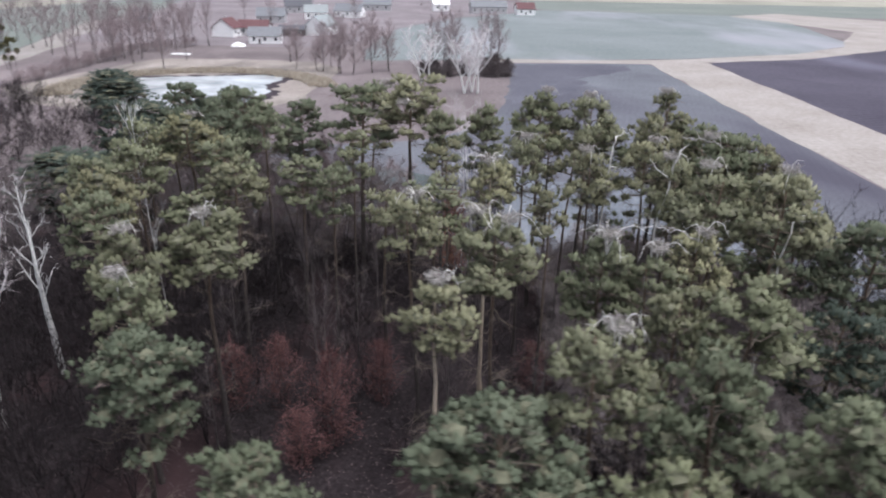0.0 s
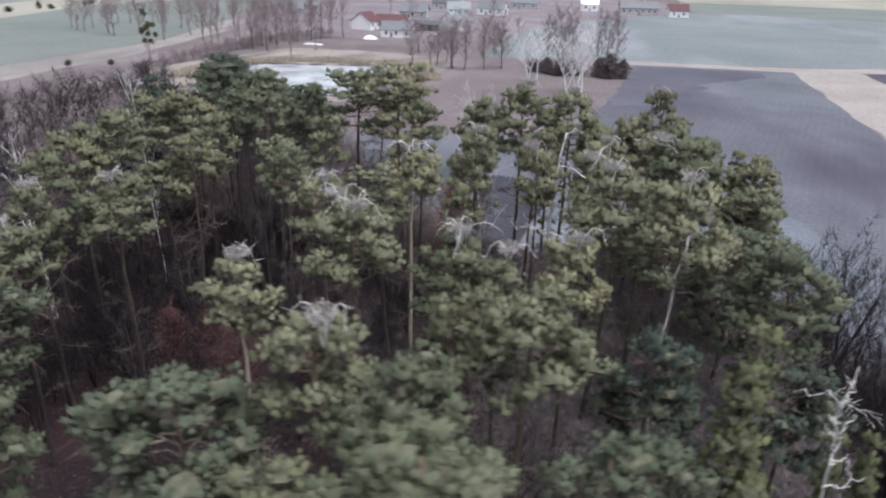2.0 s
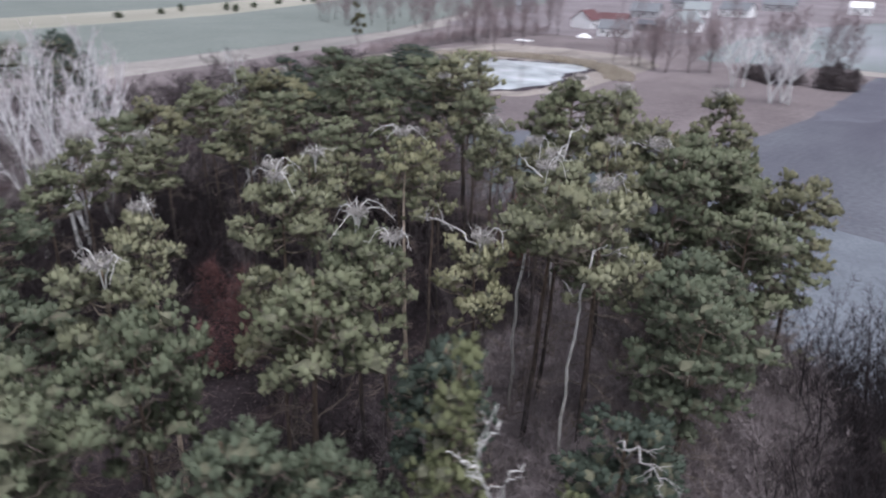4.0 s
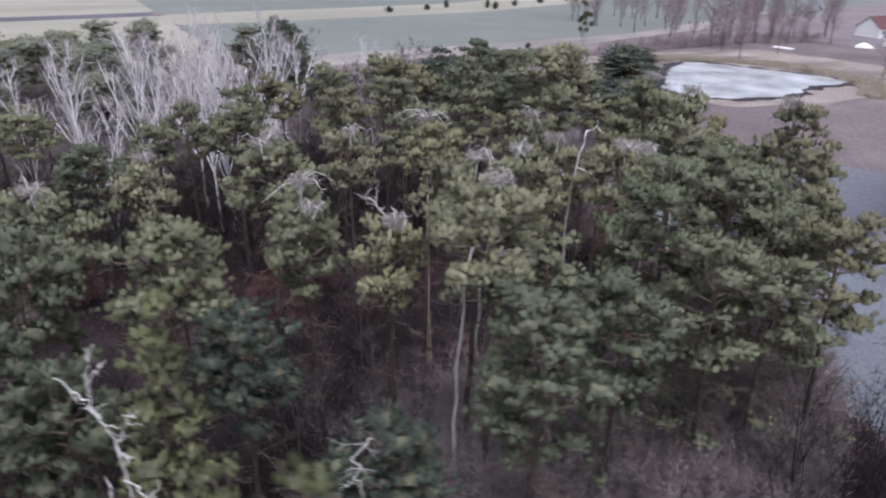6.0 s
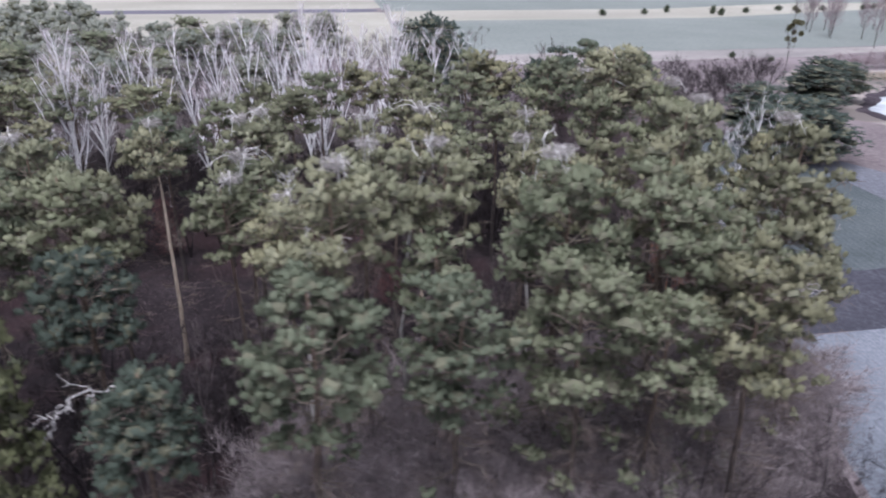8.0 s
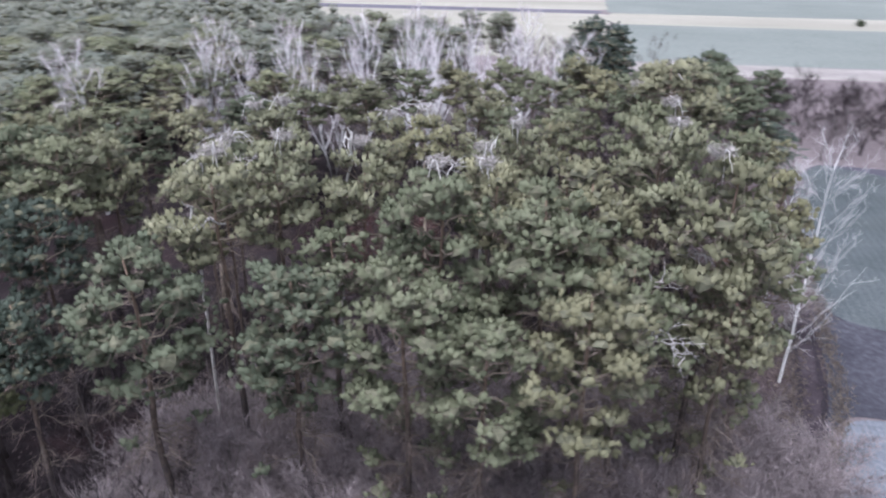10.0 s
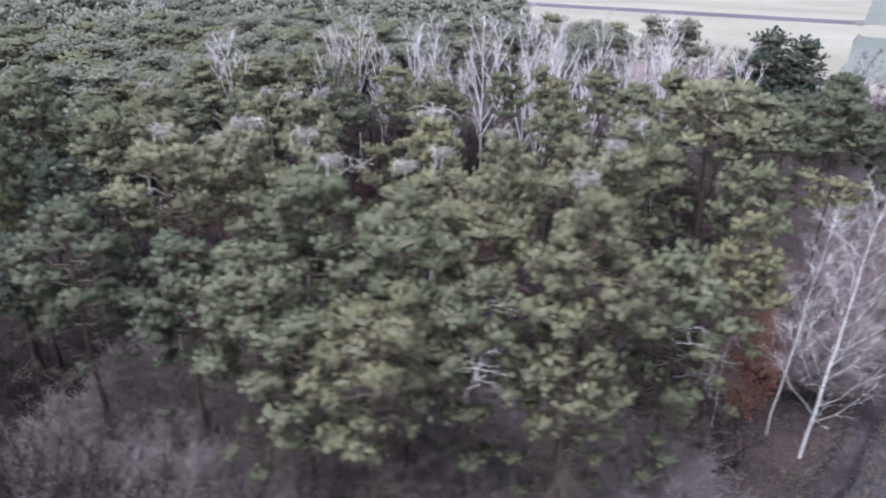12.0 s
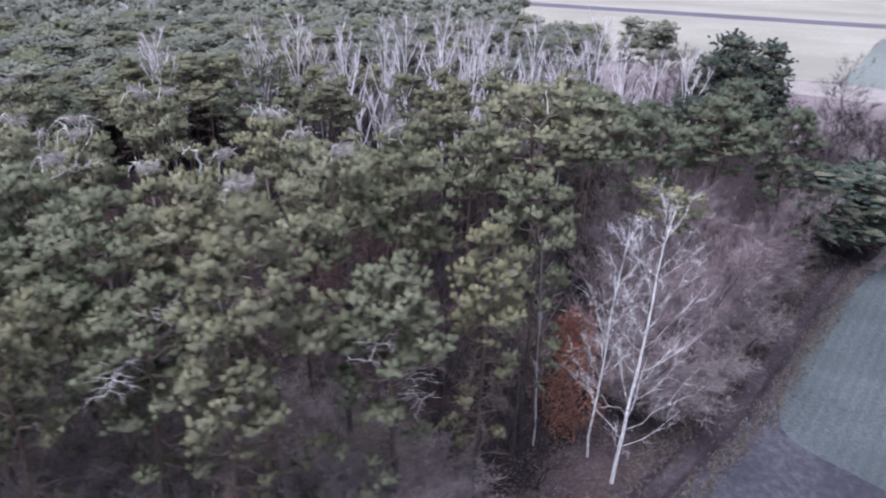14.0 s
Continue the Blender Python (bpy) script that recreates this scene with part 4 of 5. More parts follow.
for i, (x, y, h) in enumerate(BIRCH_ROW):
    put(BIRCHES[i % 3], x, y, h, 0.95 + 0.1 * (i % 3), i * 77, 18)
birch = bare_tree("birch_tree", 66, (BARK_BIRCH, BARK_BIRCH, BARK_BIRCH_LIMB), height=19.6, spread=4.2, rise=1.35, nlimb=30, ntwig=950, r0=0.125, first=0.13, wob=0.16,
                  twlen=0.9, tww=0.007, lean=(-1.5, 0.7), stout=0.24, tip=0.008, arch=-0.13)
birch.location = (4.2, 83.3, -0.05)
tagged(birch, "tall leafless white birch beside the dirt track", "birch tree")
slim_birch = bare_tree("birch_tree", 68, (BARK_BIRCH, BARK_BIRCH, BARK_BIRCH_LIMB), height=19.0, spread=2.3, rise=1.7, nlimb=20, ntwig=600, r0=0.075, first=0.30, wob=0.16,
                       twlen=0.8, tww=0.007, lean=(-0.6, 0.5), stout=0.26, tip=0.008, arch=-0.10)
tagged(put(slim_birch, 2.6, 81.0, 18.0, 1.0, 0, 19.0), "slim leafless white birch beside the dirt track", "birch tree")

tagged(put(slim_birch, 3.6, 77.2, 17.0, 0.75, 200, 19.0), "slim leafless white birch behind a red oak sapling", "birch tree")
tagged(put(slim_birch, -28.1, 65.2, 22.6, 0.9, 130, 19.0), "slim leafless white birch among the pines", "birch tree")

GREY = [bare_tree("bare_tree", s, (BARK_GREY, BARK_GREY, TWIG_GREY), height=13, spread=4.4, rise=1.2, nlimb=14, ntwig=650, r0=0.15, first=0.2, twlen=1.0,
                  tww=0.020) for s in (71, 72, 73)]
for mod in GREY:
    tagged(mod, "leafless grey-barked tree with fine twigs", "bare tree", "bare trees of the wood edge")
for i, (x, y) in enumerate(bare_places):
    tagged(put(GREY[i % 3], x, y, rng.uniform(11, 15.5), rng.uniform(0.85, 1.1), i * 67, 13), "leafless tree of the mauve-brown wood behind the birches", "bare tree", "bare trees of the wood behind")
BRUSH = [bare_tree("shrub", s, (BARK_GREY, TWIG_PALE, TWIG_PALE), stems=7, height=6.5, spread=2.6, rise=1.3, nlimb=6, ntwig=210, r0=0.05, first=0.12, twlen=1.0,
                   tww=0.018, levels=1) for s in (81, 82, 83)]
for mod in BRUSH:
    tagged(mod, "leafless grey-brown thicket shrub", "shrub", "shrubs of the thicket")


def in_east(x, y):
    return 13 < x < 31 - max(0, y - 60) * 0.6 and 43 < y < 82 - x * 0.28


for i, (x, y) in enumerate(spread_out(rng, 240, ((12, 31), (42, 82), in_east), 1.35)):
    put(BRUSH[i % 3], x, y, rng.uniform(2.8, 6.0), rng.uniform(0.9, 1.3), rng.uniform(0, 360), 6.5)
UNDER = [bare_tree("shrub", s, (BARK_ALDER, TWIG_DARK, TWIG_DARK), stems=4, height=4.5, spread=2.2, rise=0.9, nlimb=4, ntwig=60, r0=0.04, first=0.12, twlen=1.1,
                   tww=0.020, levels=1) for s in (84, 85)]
for mod in UNDER:
    tagged(mod, "low leafless undergrowth shrub, shade in its dark tone", "shrub", "undergrowth under the pines")
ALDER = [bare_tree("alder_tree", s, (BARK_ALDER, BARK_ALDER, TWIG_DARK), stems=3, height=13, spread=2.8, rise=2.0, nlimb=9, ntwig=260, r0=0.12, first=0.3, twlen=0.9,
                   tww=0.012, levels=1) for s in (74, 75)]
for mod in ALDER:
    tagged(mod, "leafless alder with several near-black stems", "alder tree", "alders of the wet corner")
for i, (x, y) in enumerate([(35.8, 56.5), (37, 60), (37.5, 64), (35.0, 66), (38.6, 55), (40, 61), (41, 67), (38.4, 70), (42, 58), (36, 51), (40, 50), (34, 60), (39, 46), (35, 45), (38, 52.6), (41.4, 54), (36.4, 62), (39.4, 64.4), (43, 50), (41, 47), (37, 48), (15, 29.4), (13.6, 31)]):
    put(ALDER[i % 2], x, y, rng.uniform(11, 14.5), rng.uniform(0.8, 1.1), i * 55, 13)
for i, (x, y) in enumerate(spread_out(rng, 80, ((24, 34), (40, 74), lambda x, y: x < 34 - max(0, y - 58) * 0.5), 1.45)):
    put(BRUSH[i % 3], x, y, rng.uniform(5.0, 8.0), rng.uniform(0.9, 1.3), rng.uniform(0, 360), 6.5)
for i, (x, y) in enumerate([(-15.5, 24.5), (-18.4, 24)]):
    tagged(put(BRUSH[i % 3], x, y, 4.2 - i, 0.9, i * 60, 6.5), "leafless shrub with pinkish pale twigs", "shrub")
thicket("birch_brush", BRUSH, [(x, y, rng.uniform(5, 9), rng.uniform(1.1, 1.5), rng.uniform(0, 6.28)) for x, y in
                               spread_out(rng, 60, ((-72, -44), (6, 70), lambda x, y: True), 3.4)], 6.5, "leafless brush with mauve-grey twigs beside the birches", "brush")
for i, (x, y) in enumerate(spread_out(rng, 34, ((-44, -3), (78, 92), lambda x, y: 79.5 - x * 0.05 < y < 86.5 - (x + 3) * 0.12), 2.2)):
    put(BRUSH[i % 3], x, y, rng.uniform(2.5, 4.5), rng.uniform(0.9, 1.3), rng.uniform(0, 360), 6.5)
edge_rng = np.random.default_rng(88)
thicket("edge_brush", BRUSH, [(x, y, edge_rng.uniform(4.5, 7.5), edge_rng.uniform(1.0, 1.4), edge_rng.uniform(0, 6.28)) for x, y in
                              spread_out(edge_rng, 60, ((17, 35), (52, 82), lambda x, y: 20 - (y - 60) * 0.1 < x < 34 - max(0, y - 58) * 0.62 and y < 88 - x * 0.34), 1.8)], 6.5,
        "pale leafless brush between the pines and the field", "brush")
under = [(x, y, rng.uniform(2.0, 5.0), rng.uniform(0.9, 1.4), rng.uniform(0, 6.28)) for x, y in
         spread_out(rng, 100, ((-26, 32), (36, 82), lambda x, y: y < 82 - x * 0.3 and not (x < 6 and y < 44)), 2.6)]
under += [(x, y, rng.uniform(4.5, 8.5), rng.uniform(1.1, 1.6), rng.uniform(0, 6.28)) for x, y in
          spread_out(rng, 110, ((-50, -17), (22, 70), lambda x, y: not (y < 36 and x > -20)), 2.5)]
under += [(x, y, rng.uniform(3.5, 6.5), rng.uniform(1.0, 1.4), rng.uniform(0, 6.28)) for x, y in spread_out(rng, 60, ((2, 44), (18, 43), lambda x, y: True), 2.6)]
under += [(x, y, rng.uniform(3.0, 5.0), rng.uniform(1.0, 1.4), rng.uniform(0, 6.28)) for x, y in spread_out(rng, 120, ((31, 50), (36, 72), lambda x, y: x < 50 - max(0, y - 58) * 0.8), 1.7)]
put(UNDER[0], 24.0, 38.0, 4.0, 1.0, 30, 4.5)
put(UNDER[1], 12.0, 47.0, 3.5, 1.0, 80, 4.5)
thicket("undergrowth", UNDER, under, 4.5, "leafless undergrowth under and beside the pines, shade in its colour", "undergrowth")
# thicket to the west and bare trees north of the stand


def in_thicket(x, y):
    return -110 < x < -36 and 66 < y < 175 - (x + 110) * 0.9 and not (x > -60 and y < 74) and not (x > -62 and 86 < y < 132)


wide = spread_out(rng, 130, ((-110, -34), (64, 170), in_thicket), 3.6)
for i, (x, y) in enumerate(wide[:18]):
    put(GREY[i % 3], x, y, rng.uniform(4, 8), rng.uniform(1.0, 1.5), rng.uniform(0, 360), 13)
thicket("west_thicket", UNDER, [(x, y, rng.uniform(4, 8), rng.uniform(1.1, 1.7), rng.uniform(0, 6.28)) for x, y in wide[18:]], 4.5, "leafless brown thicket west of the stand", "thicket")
PALE_TREE = [bare_tree("bare_tree", s, (BARK_GREY, TWIG_FAR, TWIG_FAR), stems=2, height=13, spread=3.8, rise=1.5, nlimb=16, ntwig=1000, r0=0.12, first=0.16, twlen=1.1,
                       tww=0.017, stout=0.34) for s in (76, 77)]
for mod in PALE_TREE:
    tagged(mod, "leafless tree with a haze of mauve-grey twigs", "bare tree", "hazy bare trees along the track")
for i, (x, y, h) in enumerate([(-16, 77, 17), (-22, 79, 16), (-28, 80.5, 16), (-34, 83, 14), (-12, 79.5, 14.5), (-19, 82, 14), (-5, 80.5, 12), (-26, 85, 13), (-9, 82.5, 12), (-14, 84, 12.5), (-31, 87, 12), (-38, 88, 11),
                               (-22, 86, 12), (-17, 80, 15), (-25, 81, 15), (-31, 83, 14), (-8, 79.6, 13), (-12, 82.4, 11), (-18, 84.6, 11), (-3, 82, 9), (-28, 88, 9), (-36, 85, 12)]):
    put(PALE_TREE[i % 2], x, y, h, 1.05, i * 71, 13)
for i, (x, y, h) in enumerate([(-63, 90, 16), (-112, 90, 13), (-45, 66, 12), (-40, 70, 12), (-48, 74, 12), (-52, 82, 11), (-34, 38, 11), (-98, 62, 13), (-104, 58, 12), (-95, 68, 12), (-108, 66, 12), (-100, 75, 11), (-92, 64, 12), (-114, 58, 12), (-88, 58, 12), (-103, 70, 12), (-96, 54, 12)]):
    put(GREY[i % 3], x, y, h, 1.1, i * 71, 13)
# slender bare saplings inside the stand
for i, (x, y) in enumerate(spread_out(rng, 34, ((-24, 24), (34, 80), lambda x, y: y < 80 - x * 0.3 and not (x < 10 and y < 44)), 3.4)):
    put(GREY[i % 3], x, y, rng.uniform(7, 13), 0.55, rng.uniform(0, 360), 13)


# ---- oaks with withered leaves ----
oak = put(leafy_shrub("oak_sapling", 101, (BARK_GREY, TWIG_RED, LEAF_RED), 7.5, 2.6, 3600, 0.14), 1.4, 78.8, 10.4, 0.98, 0, 7.5)
tagged(oak, "young oak holding its withered orange-brown leaves", "oak sapling")
red_oak = leafy_shrub("oak_sapling", 102, (BARK_GREY, TWIG_RED, LEAF_DRED), 7.5, 2.3, 2400, 0.13)
for i, (x, y, h, w) in enumerate([(-7.4, 46, 8.5, 1.0), (-12.6, 51, 6.5, 0.9), (-4, 52, 6.0, 0.8), (-16, 50, 6.5, 0.9), (-22, 30, 7, 0.9), (-9.4, 43.6, 5, 0.9), (9, 54, 5, 0.8)]):
    tagged(put(red_oak, x, y, h, w, i * 80, 7.5), "young oak with dark red-brown withered leaves", "oak sapling")


# ---- dead wood and nests ----
def crooked(buf, pts, r0, r1, rng, wob=0.06):
    pts = np.asarray(pts, float)
    s = np.linspace(0, len(pts) - 1, 4 * (len(pts) - 1) + 1)
    line = np.stack([np.interp(s, np.arange(len(pts)), pts[:, q]) for q in range(3)], 1)
    line[1:-1] += rng.normal(0, wob, (len(line) - 2, 3))
    buf.tube(line, np.linspace(r0, r1, len(line)), 5)
    return line


def dead_tree(x, y, stem, arms, r, label, seed):
    """A bleached leafless tree: stem points, then arms from points along it."""
    rng = np.random.default_rng(seed)
    root = new("dead_tree")
    root.location = (x, y, -0.05)
    b = Buf()
    crooked(b, stem, r, r * 0.45, rng)
    piece("trunk", b, BARK_DEAD, root, "", True)
    for arm in arms:
        a = Buf()
        line = crooked(a, arm, r * 0.42, 0.015, rng, 0.05)
        for j in range(2, len(line) - 1, 2):
            e = line[j] + unit(rng.normal(0, 1, 3) + np.array([0, 0, 0.3])) * rng.uniform(0.2, 0.55)
            a.tube(bend(line[j], e, rng, 0.05, 4), np.linspace(0.022, 0.008, 4), 4)
        piece("branch", a, BARK_DEAD, root, "", True)
    return tagged(root, label, "dead tree")


dead_tree(27.7, 28.2, [(0, 0, 0), (-0.2, 0.1, 9), (0.1, 0.1, 15), (0.0, 0.0, 18.9)],
          [[(0, 0, 18.8), (-0.16, -0.2, 19.6), (-0.36, -0.46, 20.5), (-0.3, -0.35, 21.4), (-0.02, 0, 22.5)], [(0, 0, 18.8), (0.22, 0.3, 19.3), (0.34, 0.46, 19.9), (0.58, 0.75, 20.2)],
           [(-0.36, -0.46, 20.5), (-0.6, -0.85, 20.8), (-0.9, -1.2, 21.2)], [(-0.32, -0.42, 20.9), (-0.1, -0.1, 21.5), (0.05, 0.1, 21.9)], [(-0.2, -0.26, 19.8), (-0.5, -0.5, 20.0), (-0.7, -0.5, 20.1)],
           [(0, 0, 18.4), (0.4, 0.3, 18.5), (0.6, 0.2, 18.9)], [(0, 0, 17.4), (0.8, 0.5, 17.2), (1.5, 0.7, 17.6)], [(0, 0.05, 16.2), (-0.8, -0.4, 16.2), (-1.4, -0.5, 16.7)]],
          0.085, "bleached dead tree with a forked, twisted top", 111)
dead_tree(15.0, 59.0, [(0, 0, 0), (-0.3, 0.1, 9), (-0.5, -0.4, 16), (-0.2, 0.1, 20.5), (0.1, 0.3, 22.2)],
          [[(0.1, 0.3, 22.1), (0.8, 0.4, 22.5), (1.4, 0.5, 22.3)], [(-0.3, 0.0, 19.6), (0.9, 0.3, 19.4), (1.8, 0.2, 18.9)], [(-0.4, -0.2, 18.4), (-1.2, -0.8, 19.4)]],
          0.13, "pale dead pine with a broken, bent top", 112)
dead_tree(16.6, 50.2, [(0, 0, 0), (-0.2, -0.2, 10), (0.1, 0.2, 17), (1.0, 1.0, 21.5), (1.5, 1.3, 23.2)],
          [[(1.4, 1.3, 23), (2.0, 1.2, 23.6)], [(0.9, 0.9, 21), (-0.3, 0.6, 21.8), (-0.9, 0.4, 22.6)], [(0.4, 0.4, 18.6), (1.6, 0.2, 18.9)]],
          0.13, "pale leaning dead pine trunk with few branches", 113)
dead_tree(23.4, 44.0, [(0, 0, 0), (-0.4, 0, 10), (-0.2, 0.2, 17), (0.2, 0.4, 20.4)], [[(0.2, 0.4, 20.2), (0.9, 0.3, 20.9)], [(-0.2, 0.2, 17.4), (-1.0, -0.3, 18.6)]],
          0.12, "pale dead pine stem between living pines", 114)
stem_birch = bare_tree("birch_tree", 67, (BARK_BIRCH, BARK_BIRCH, BARK_BIRCH_LIMB), height=18.0, spread=2.6, rise=1.6, nlimb=14, ntwig=120, r0=0.32, first=0.40, twlen=0.9,
                       tww=0.014, lean=(-0.5, 0.0), tip=0.02, stout=0.4)
stem_birch.location = (-33.6, 54.8, -0.05)
tagged(stem_birch, "white birch stem with a thin, half-bare top", "birch tree")


def nest(x, y, z, seed, arcs=4, reach=1.3):
    """A stick nest in the top of the nearest pine, with bleached branches round it."""
    rng = np.random.default_rng(seed)
    tx, ty, th, tree = min(STAND, key=lambda p: (p[0] - x) ** 2 + (p[1] - y) ** 2)
    tree_inv = PLACED[tree.name].inverted()
    b = Buf()
    n = 170
    a, rr = rng.uniform(0, 6.283, n), 0.58 * np.sqrt(rng.uniform(0.05, 1, n))
    c = np.stack([np.cos(a) * rr, np.sin(a) * rr, -0.22 + 0.32 * (rr / 0.58) ** 2 + rng.normal(0, 0.06, n)], 1)
    d = unit(np.stack([-np.sin(a), np.cos(a), rng.normal(0, 0.25, n)], 1) + rng.normal(0, 0.45, (n, 3))) * rng.uniform(0.2, 0.5, (n, 1))
    w = unit(np.cross(d, rng.normal(0, 1, (n, 3)))) * 0.016
    b.tris(np.stack([c - d - w, c - d + w, c + d], 1))
    b.tris(np.stack([c + d - w, c + d + w, c - d], 1))
    ob = new("bird_nest", b.mesh("bird_nest", STICK))
    ob.location = (x, y, z)
    tagged(ob, "pale stick nest in a pine top", "nest", "nests in the pine tops")
    start = np.array([tx, ty, min(z - 1.4, th - 1.5)])
    for i in range(arcs):
        br = Buf()
        an = i * 6.283 / max(1, arcs) + rng.uniform(-0.5, 0.5)
        out = np.array([math.cos(an), math.sin(an), 0])
        top = np.array([x, y, z]) + out * reach * 0.55 + np.array([0, 0, rng.uniform(0.0, 0.45)])
        end = np.array([x, y, z]) + out * reach * rng.uniform(0.9, 1.5) + np.array([0, 0, rng.uniform(-1.0, 0.0)])
        c1 = np.array([x, y, z + rng.uniform(0.2, 0.9)]) + out * 0.15
        c2 = top + np.array([0, 0, rng.uniform(0.3, 0.9)]) + np.array([-out[1], out[0], 0]) * rng.normal(0, 0.5)
        q = np.linspace(0, 1, 13)[:, None]
        line = (1 - q) ** 3 * start + 3 * q * (1 - q) ** 2 * c1 + 3 * q * q * (1 - q) * c2 + q ** 3 * end
        line[1:-1] += rng.normal(0, 0.025, (11, 3))
        br.tube(line, np.linspace(0.042, 0.012, 13), 5)
        for j in range(7, len(line) - 1, 2):
            e = line[j] + unit(rng.normal(0, 1, 3) + out) * rng.uniform(0.25, 0.6)
            br.tube(bend(line[j], e, rng, 0.04, 4), np.linspace(0.02, 0.008, 4), 3)
        pb = piece("bare_branch", br, BARK_DEAD, tree, "bleached bare branch round a nest", True)
        pb.matrix_parent_inverse = tree_inv
    return ob


for i, (x, y, z, k, r) in enumerate([(-1.1, 49.9, 19.8, 5, 1.2), (4.2, 53.6, 21.5, 6, 1.7), (11.2, 40.8, 20.6, 5, 1.6), (22.2, 56.9, 23.0, 3, 1.2), (-14.9, 44.3, 20.0, 5, 1.5),
                                     (-18.9, 41.2, 19.9, 3, 1.0), (-17.5, 37.2, 18.8, 3, 1.0), (8.7, 27.5, 21.7, 4, 1.1), (1.0, 34.2, 20.5, 3, 1.0), (22.1, 70.4, 24.2, 2, 0.9),
                                     (5.0, 40.6, 21.5, 5, 1.6), (3.2, 42.0, 21.5, 4, 1.3)]):
    nest(x, y, z, 200 + i, k if i < 3 else max(1, k - 2), r)
for i, (x, y, z, k, r) in enumerate([(10.5, 70, 24.1, 3, 1.2), (23.4, 45.8, 23.4, 2, 1.0), (19, 47.8, 23.1, 3, 1.1), (18.4, 59.2, 22.0, 3, 1.2), (14.6, 69.8, 23.8, 3, 1.0),
                                     (-3.6, 70, 22.6, 2, 0.9), (-5.4, 72.4, 24, 2, 0.9), (12.6, 58.6, 21.2, 2, 1.0), (17.8, 43.4, 19.9, 4, 1.1), (14, 40.4, 20, 4, 1.2),
                                     (-24, 67.6, 21.4, 3, 1.4), (17.6, 51.8, 22.6, 3, 1.2), (7.8, 60.6, 21.7, 4, 1.2)]):
    nest(x, y, z, 230 + i, max(1, k - 2), r)

def dead_bough(x, y, z, seed, reach=3.2):
    """A forked, bleached bough that stands out from the nearest pine."""
    rng = np.random.default_rng(seed)
    tx, ty, th, tree = min(STAND, key=lambda p: (p[0] - x) ** 2 + (p[1] - y) ** 2)
    b = Buf()
    start, end = np.array([tx, ty, z - 0.6]), np.array([x, y, z])
    out = unit((end - start) * np.array([1, 1, 0]))
    end = end + out * reach * 0.2
    line = bend(start, end, rng, 0.12, 9, 0.35)
    b.tube(line, np.linspace(0.06, 0.018, 9), 5)
    for j in range(3, 9):
        d = unit(out * 0.6 + np.array([-out[1], out[0], 0]) * (1 if j % 2 else -1) * rng.uniform(0.5, 1.1) + np.array([0, 0, rng.uniform(-0.3, 0.5)]))
        sub = bend(line[j], line[j] + d * reach * rng.uniform(0.25, 0.5), rng, 0.06, 6, 0.10)
        b.tube(sub, np.linspace(0.028, 0.010, 6), 4)
        for q in (2, 4):
            b.tube(bend(sub[q], sub[q] + unit(d + rng.normal(0, 0.6, 3)) * rng.uniform(0.3, 0.7), rng, 0.03, 4), np.linspace(0.02, 0.008, 4), 3)
    piece("bare_branch", b, BARK_BOUGH, tree, "forked bleached dead bough", True).matrix_parent_inverse = PLACED[tree.name].inverted()


for i, (x, y, z, k) in enumerate([(28.2, 68.3, 16.8, 2.6), (18.4, 76.6, 14.4, 2.2), (25.0, 67.6, 18.5, 2.0), (30.6, 35.0, 16.6, 2.2), (20.4, 75.6, 16.6, 2.4), (22.9, 70.0, 19.0, 2.0), (17.9, 76.4, 13.0, 2.4), (27.9, 68.4, 17.0, 2.2), (10.9, 40.9, 20.3, 2.4), (14.3, 43.6, 19.8, 2.0), (20.8, 57.6, 22.4, 1.8), (25.5, 45.4, 20.0, 1.8)]):
    dead_bough(x, y, z, 300 + i, k)

# ---- fallen leaves and twigs on the forest floor ----
lb = Buf()
n = 14000
lx, ly = rng.uniform(-40, 36, n), rng.uniform(26, 94, n)
keep = (ly < 88 - lx * 0.32) & (lx < 40 - np.maximum(0, ly - 56) * 0.9)
lx, ly = lx[keep], ly[keep]
k = len(lx)
c = np.stack([lx, ly, np.full(k, 0.05)], 1)
d = unit(rng.normal(0, 1, (k, 3)) * np.array([1, 1, 0.25])) * rng.uniform(0.08, 0.22, (k, 1))
w = unit(np.cross(d, rng.normal(0, 0.4, (k, 3)) + np.array([0, 0, 1]))) * 0.07
lb.tris(np.stack([c - w, c + w, c + d], 1))
n = 7000
lx = rng.uniform(-12, 16, n)
ly = 80.5 - lx * 0.22 + rng.normal(0, 1.7, n)
c = np.stack([lx, ly, np.full(n, 0.06)], 1)
d = unit(rng.normal(0, 1, (n, 3)) * np.array([1, 1, 0.25])) * rng.uniform(0.08, 0.20, (n, 1))
w = unit(np.cross(d, rng.normal(0, 0.4, (n, 3)) + np.array([0, 0, 1]))) * 0.07
lb.tris(np.stack([c - w, c + w, c + d], 1))
# dry grass along the track and the field edges
gb2 = Buf()
n = 6500
gx = rng.uniform(-46, 22, n)
gy = np.interp(gx, [-46, -36, -9, 6, 22], [96.2, 94.4, 90.2, 86.6, 79.9]) + np.where(rng.uniform(0, 1, n) < 0.45, rng.normal(0.9, 0.5, n), rng.normal(-3.0, 0.9, n))
v, idx = tufts(np.stack([gx, gy, np.full(n, 0.05)], 1), np.tile(np.array([0, 0, 1.0]), (n, 1)), rng, 0.30, 0.022, 5)
gb2.shared(v, idx)
tagged(new("dry_grass", gb2.mesh("dry_grass", DRY_GRASS)), "tufts of dry pale grass along the dirt track", "grass", kind="stuff")
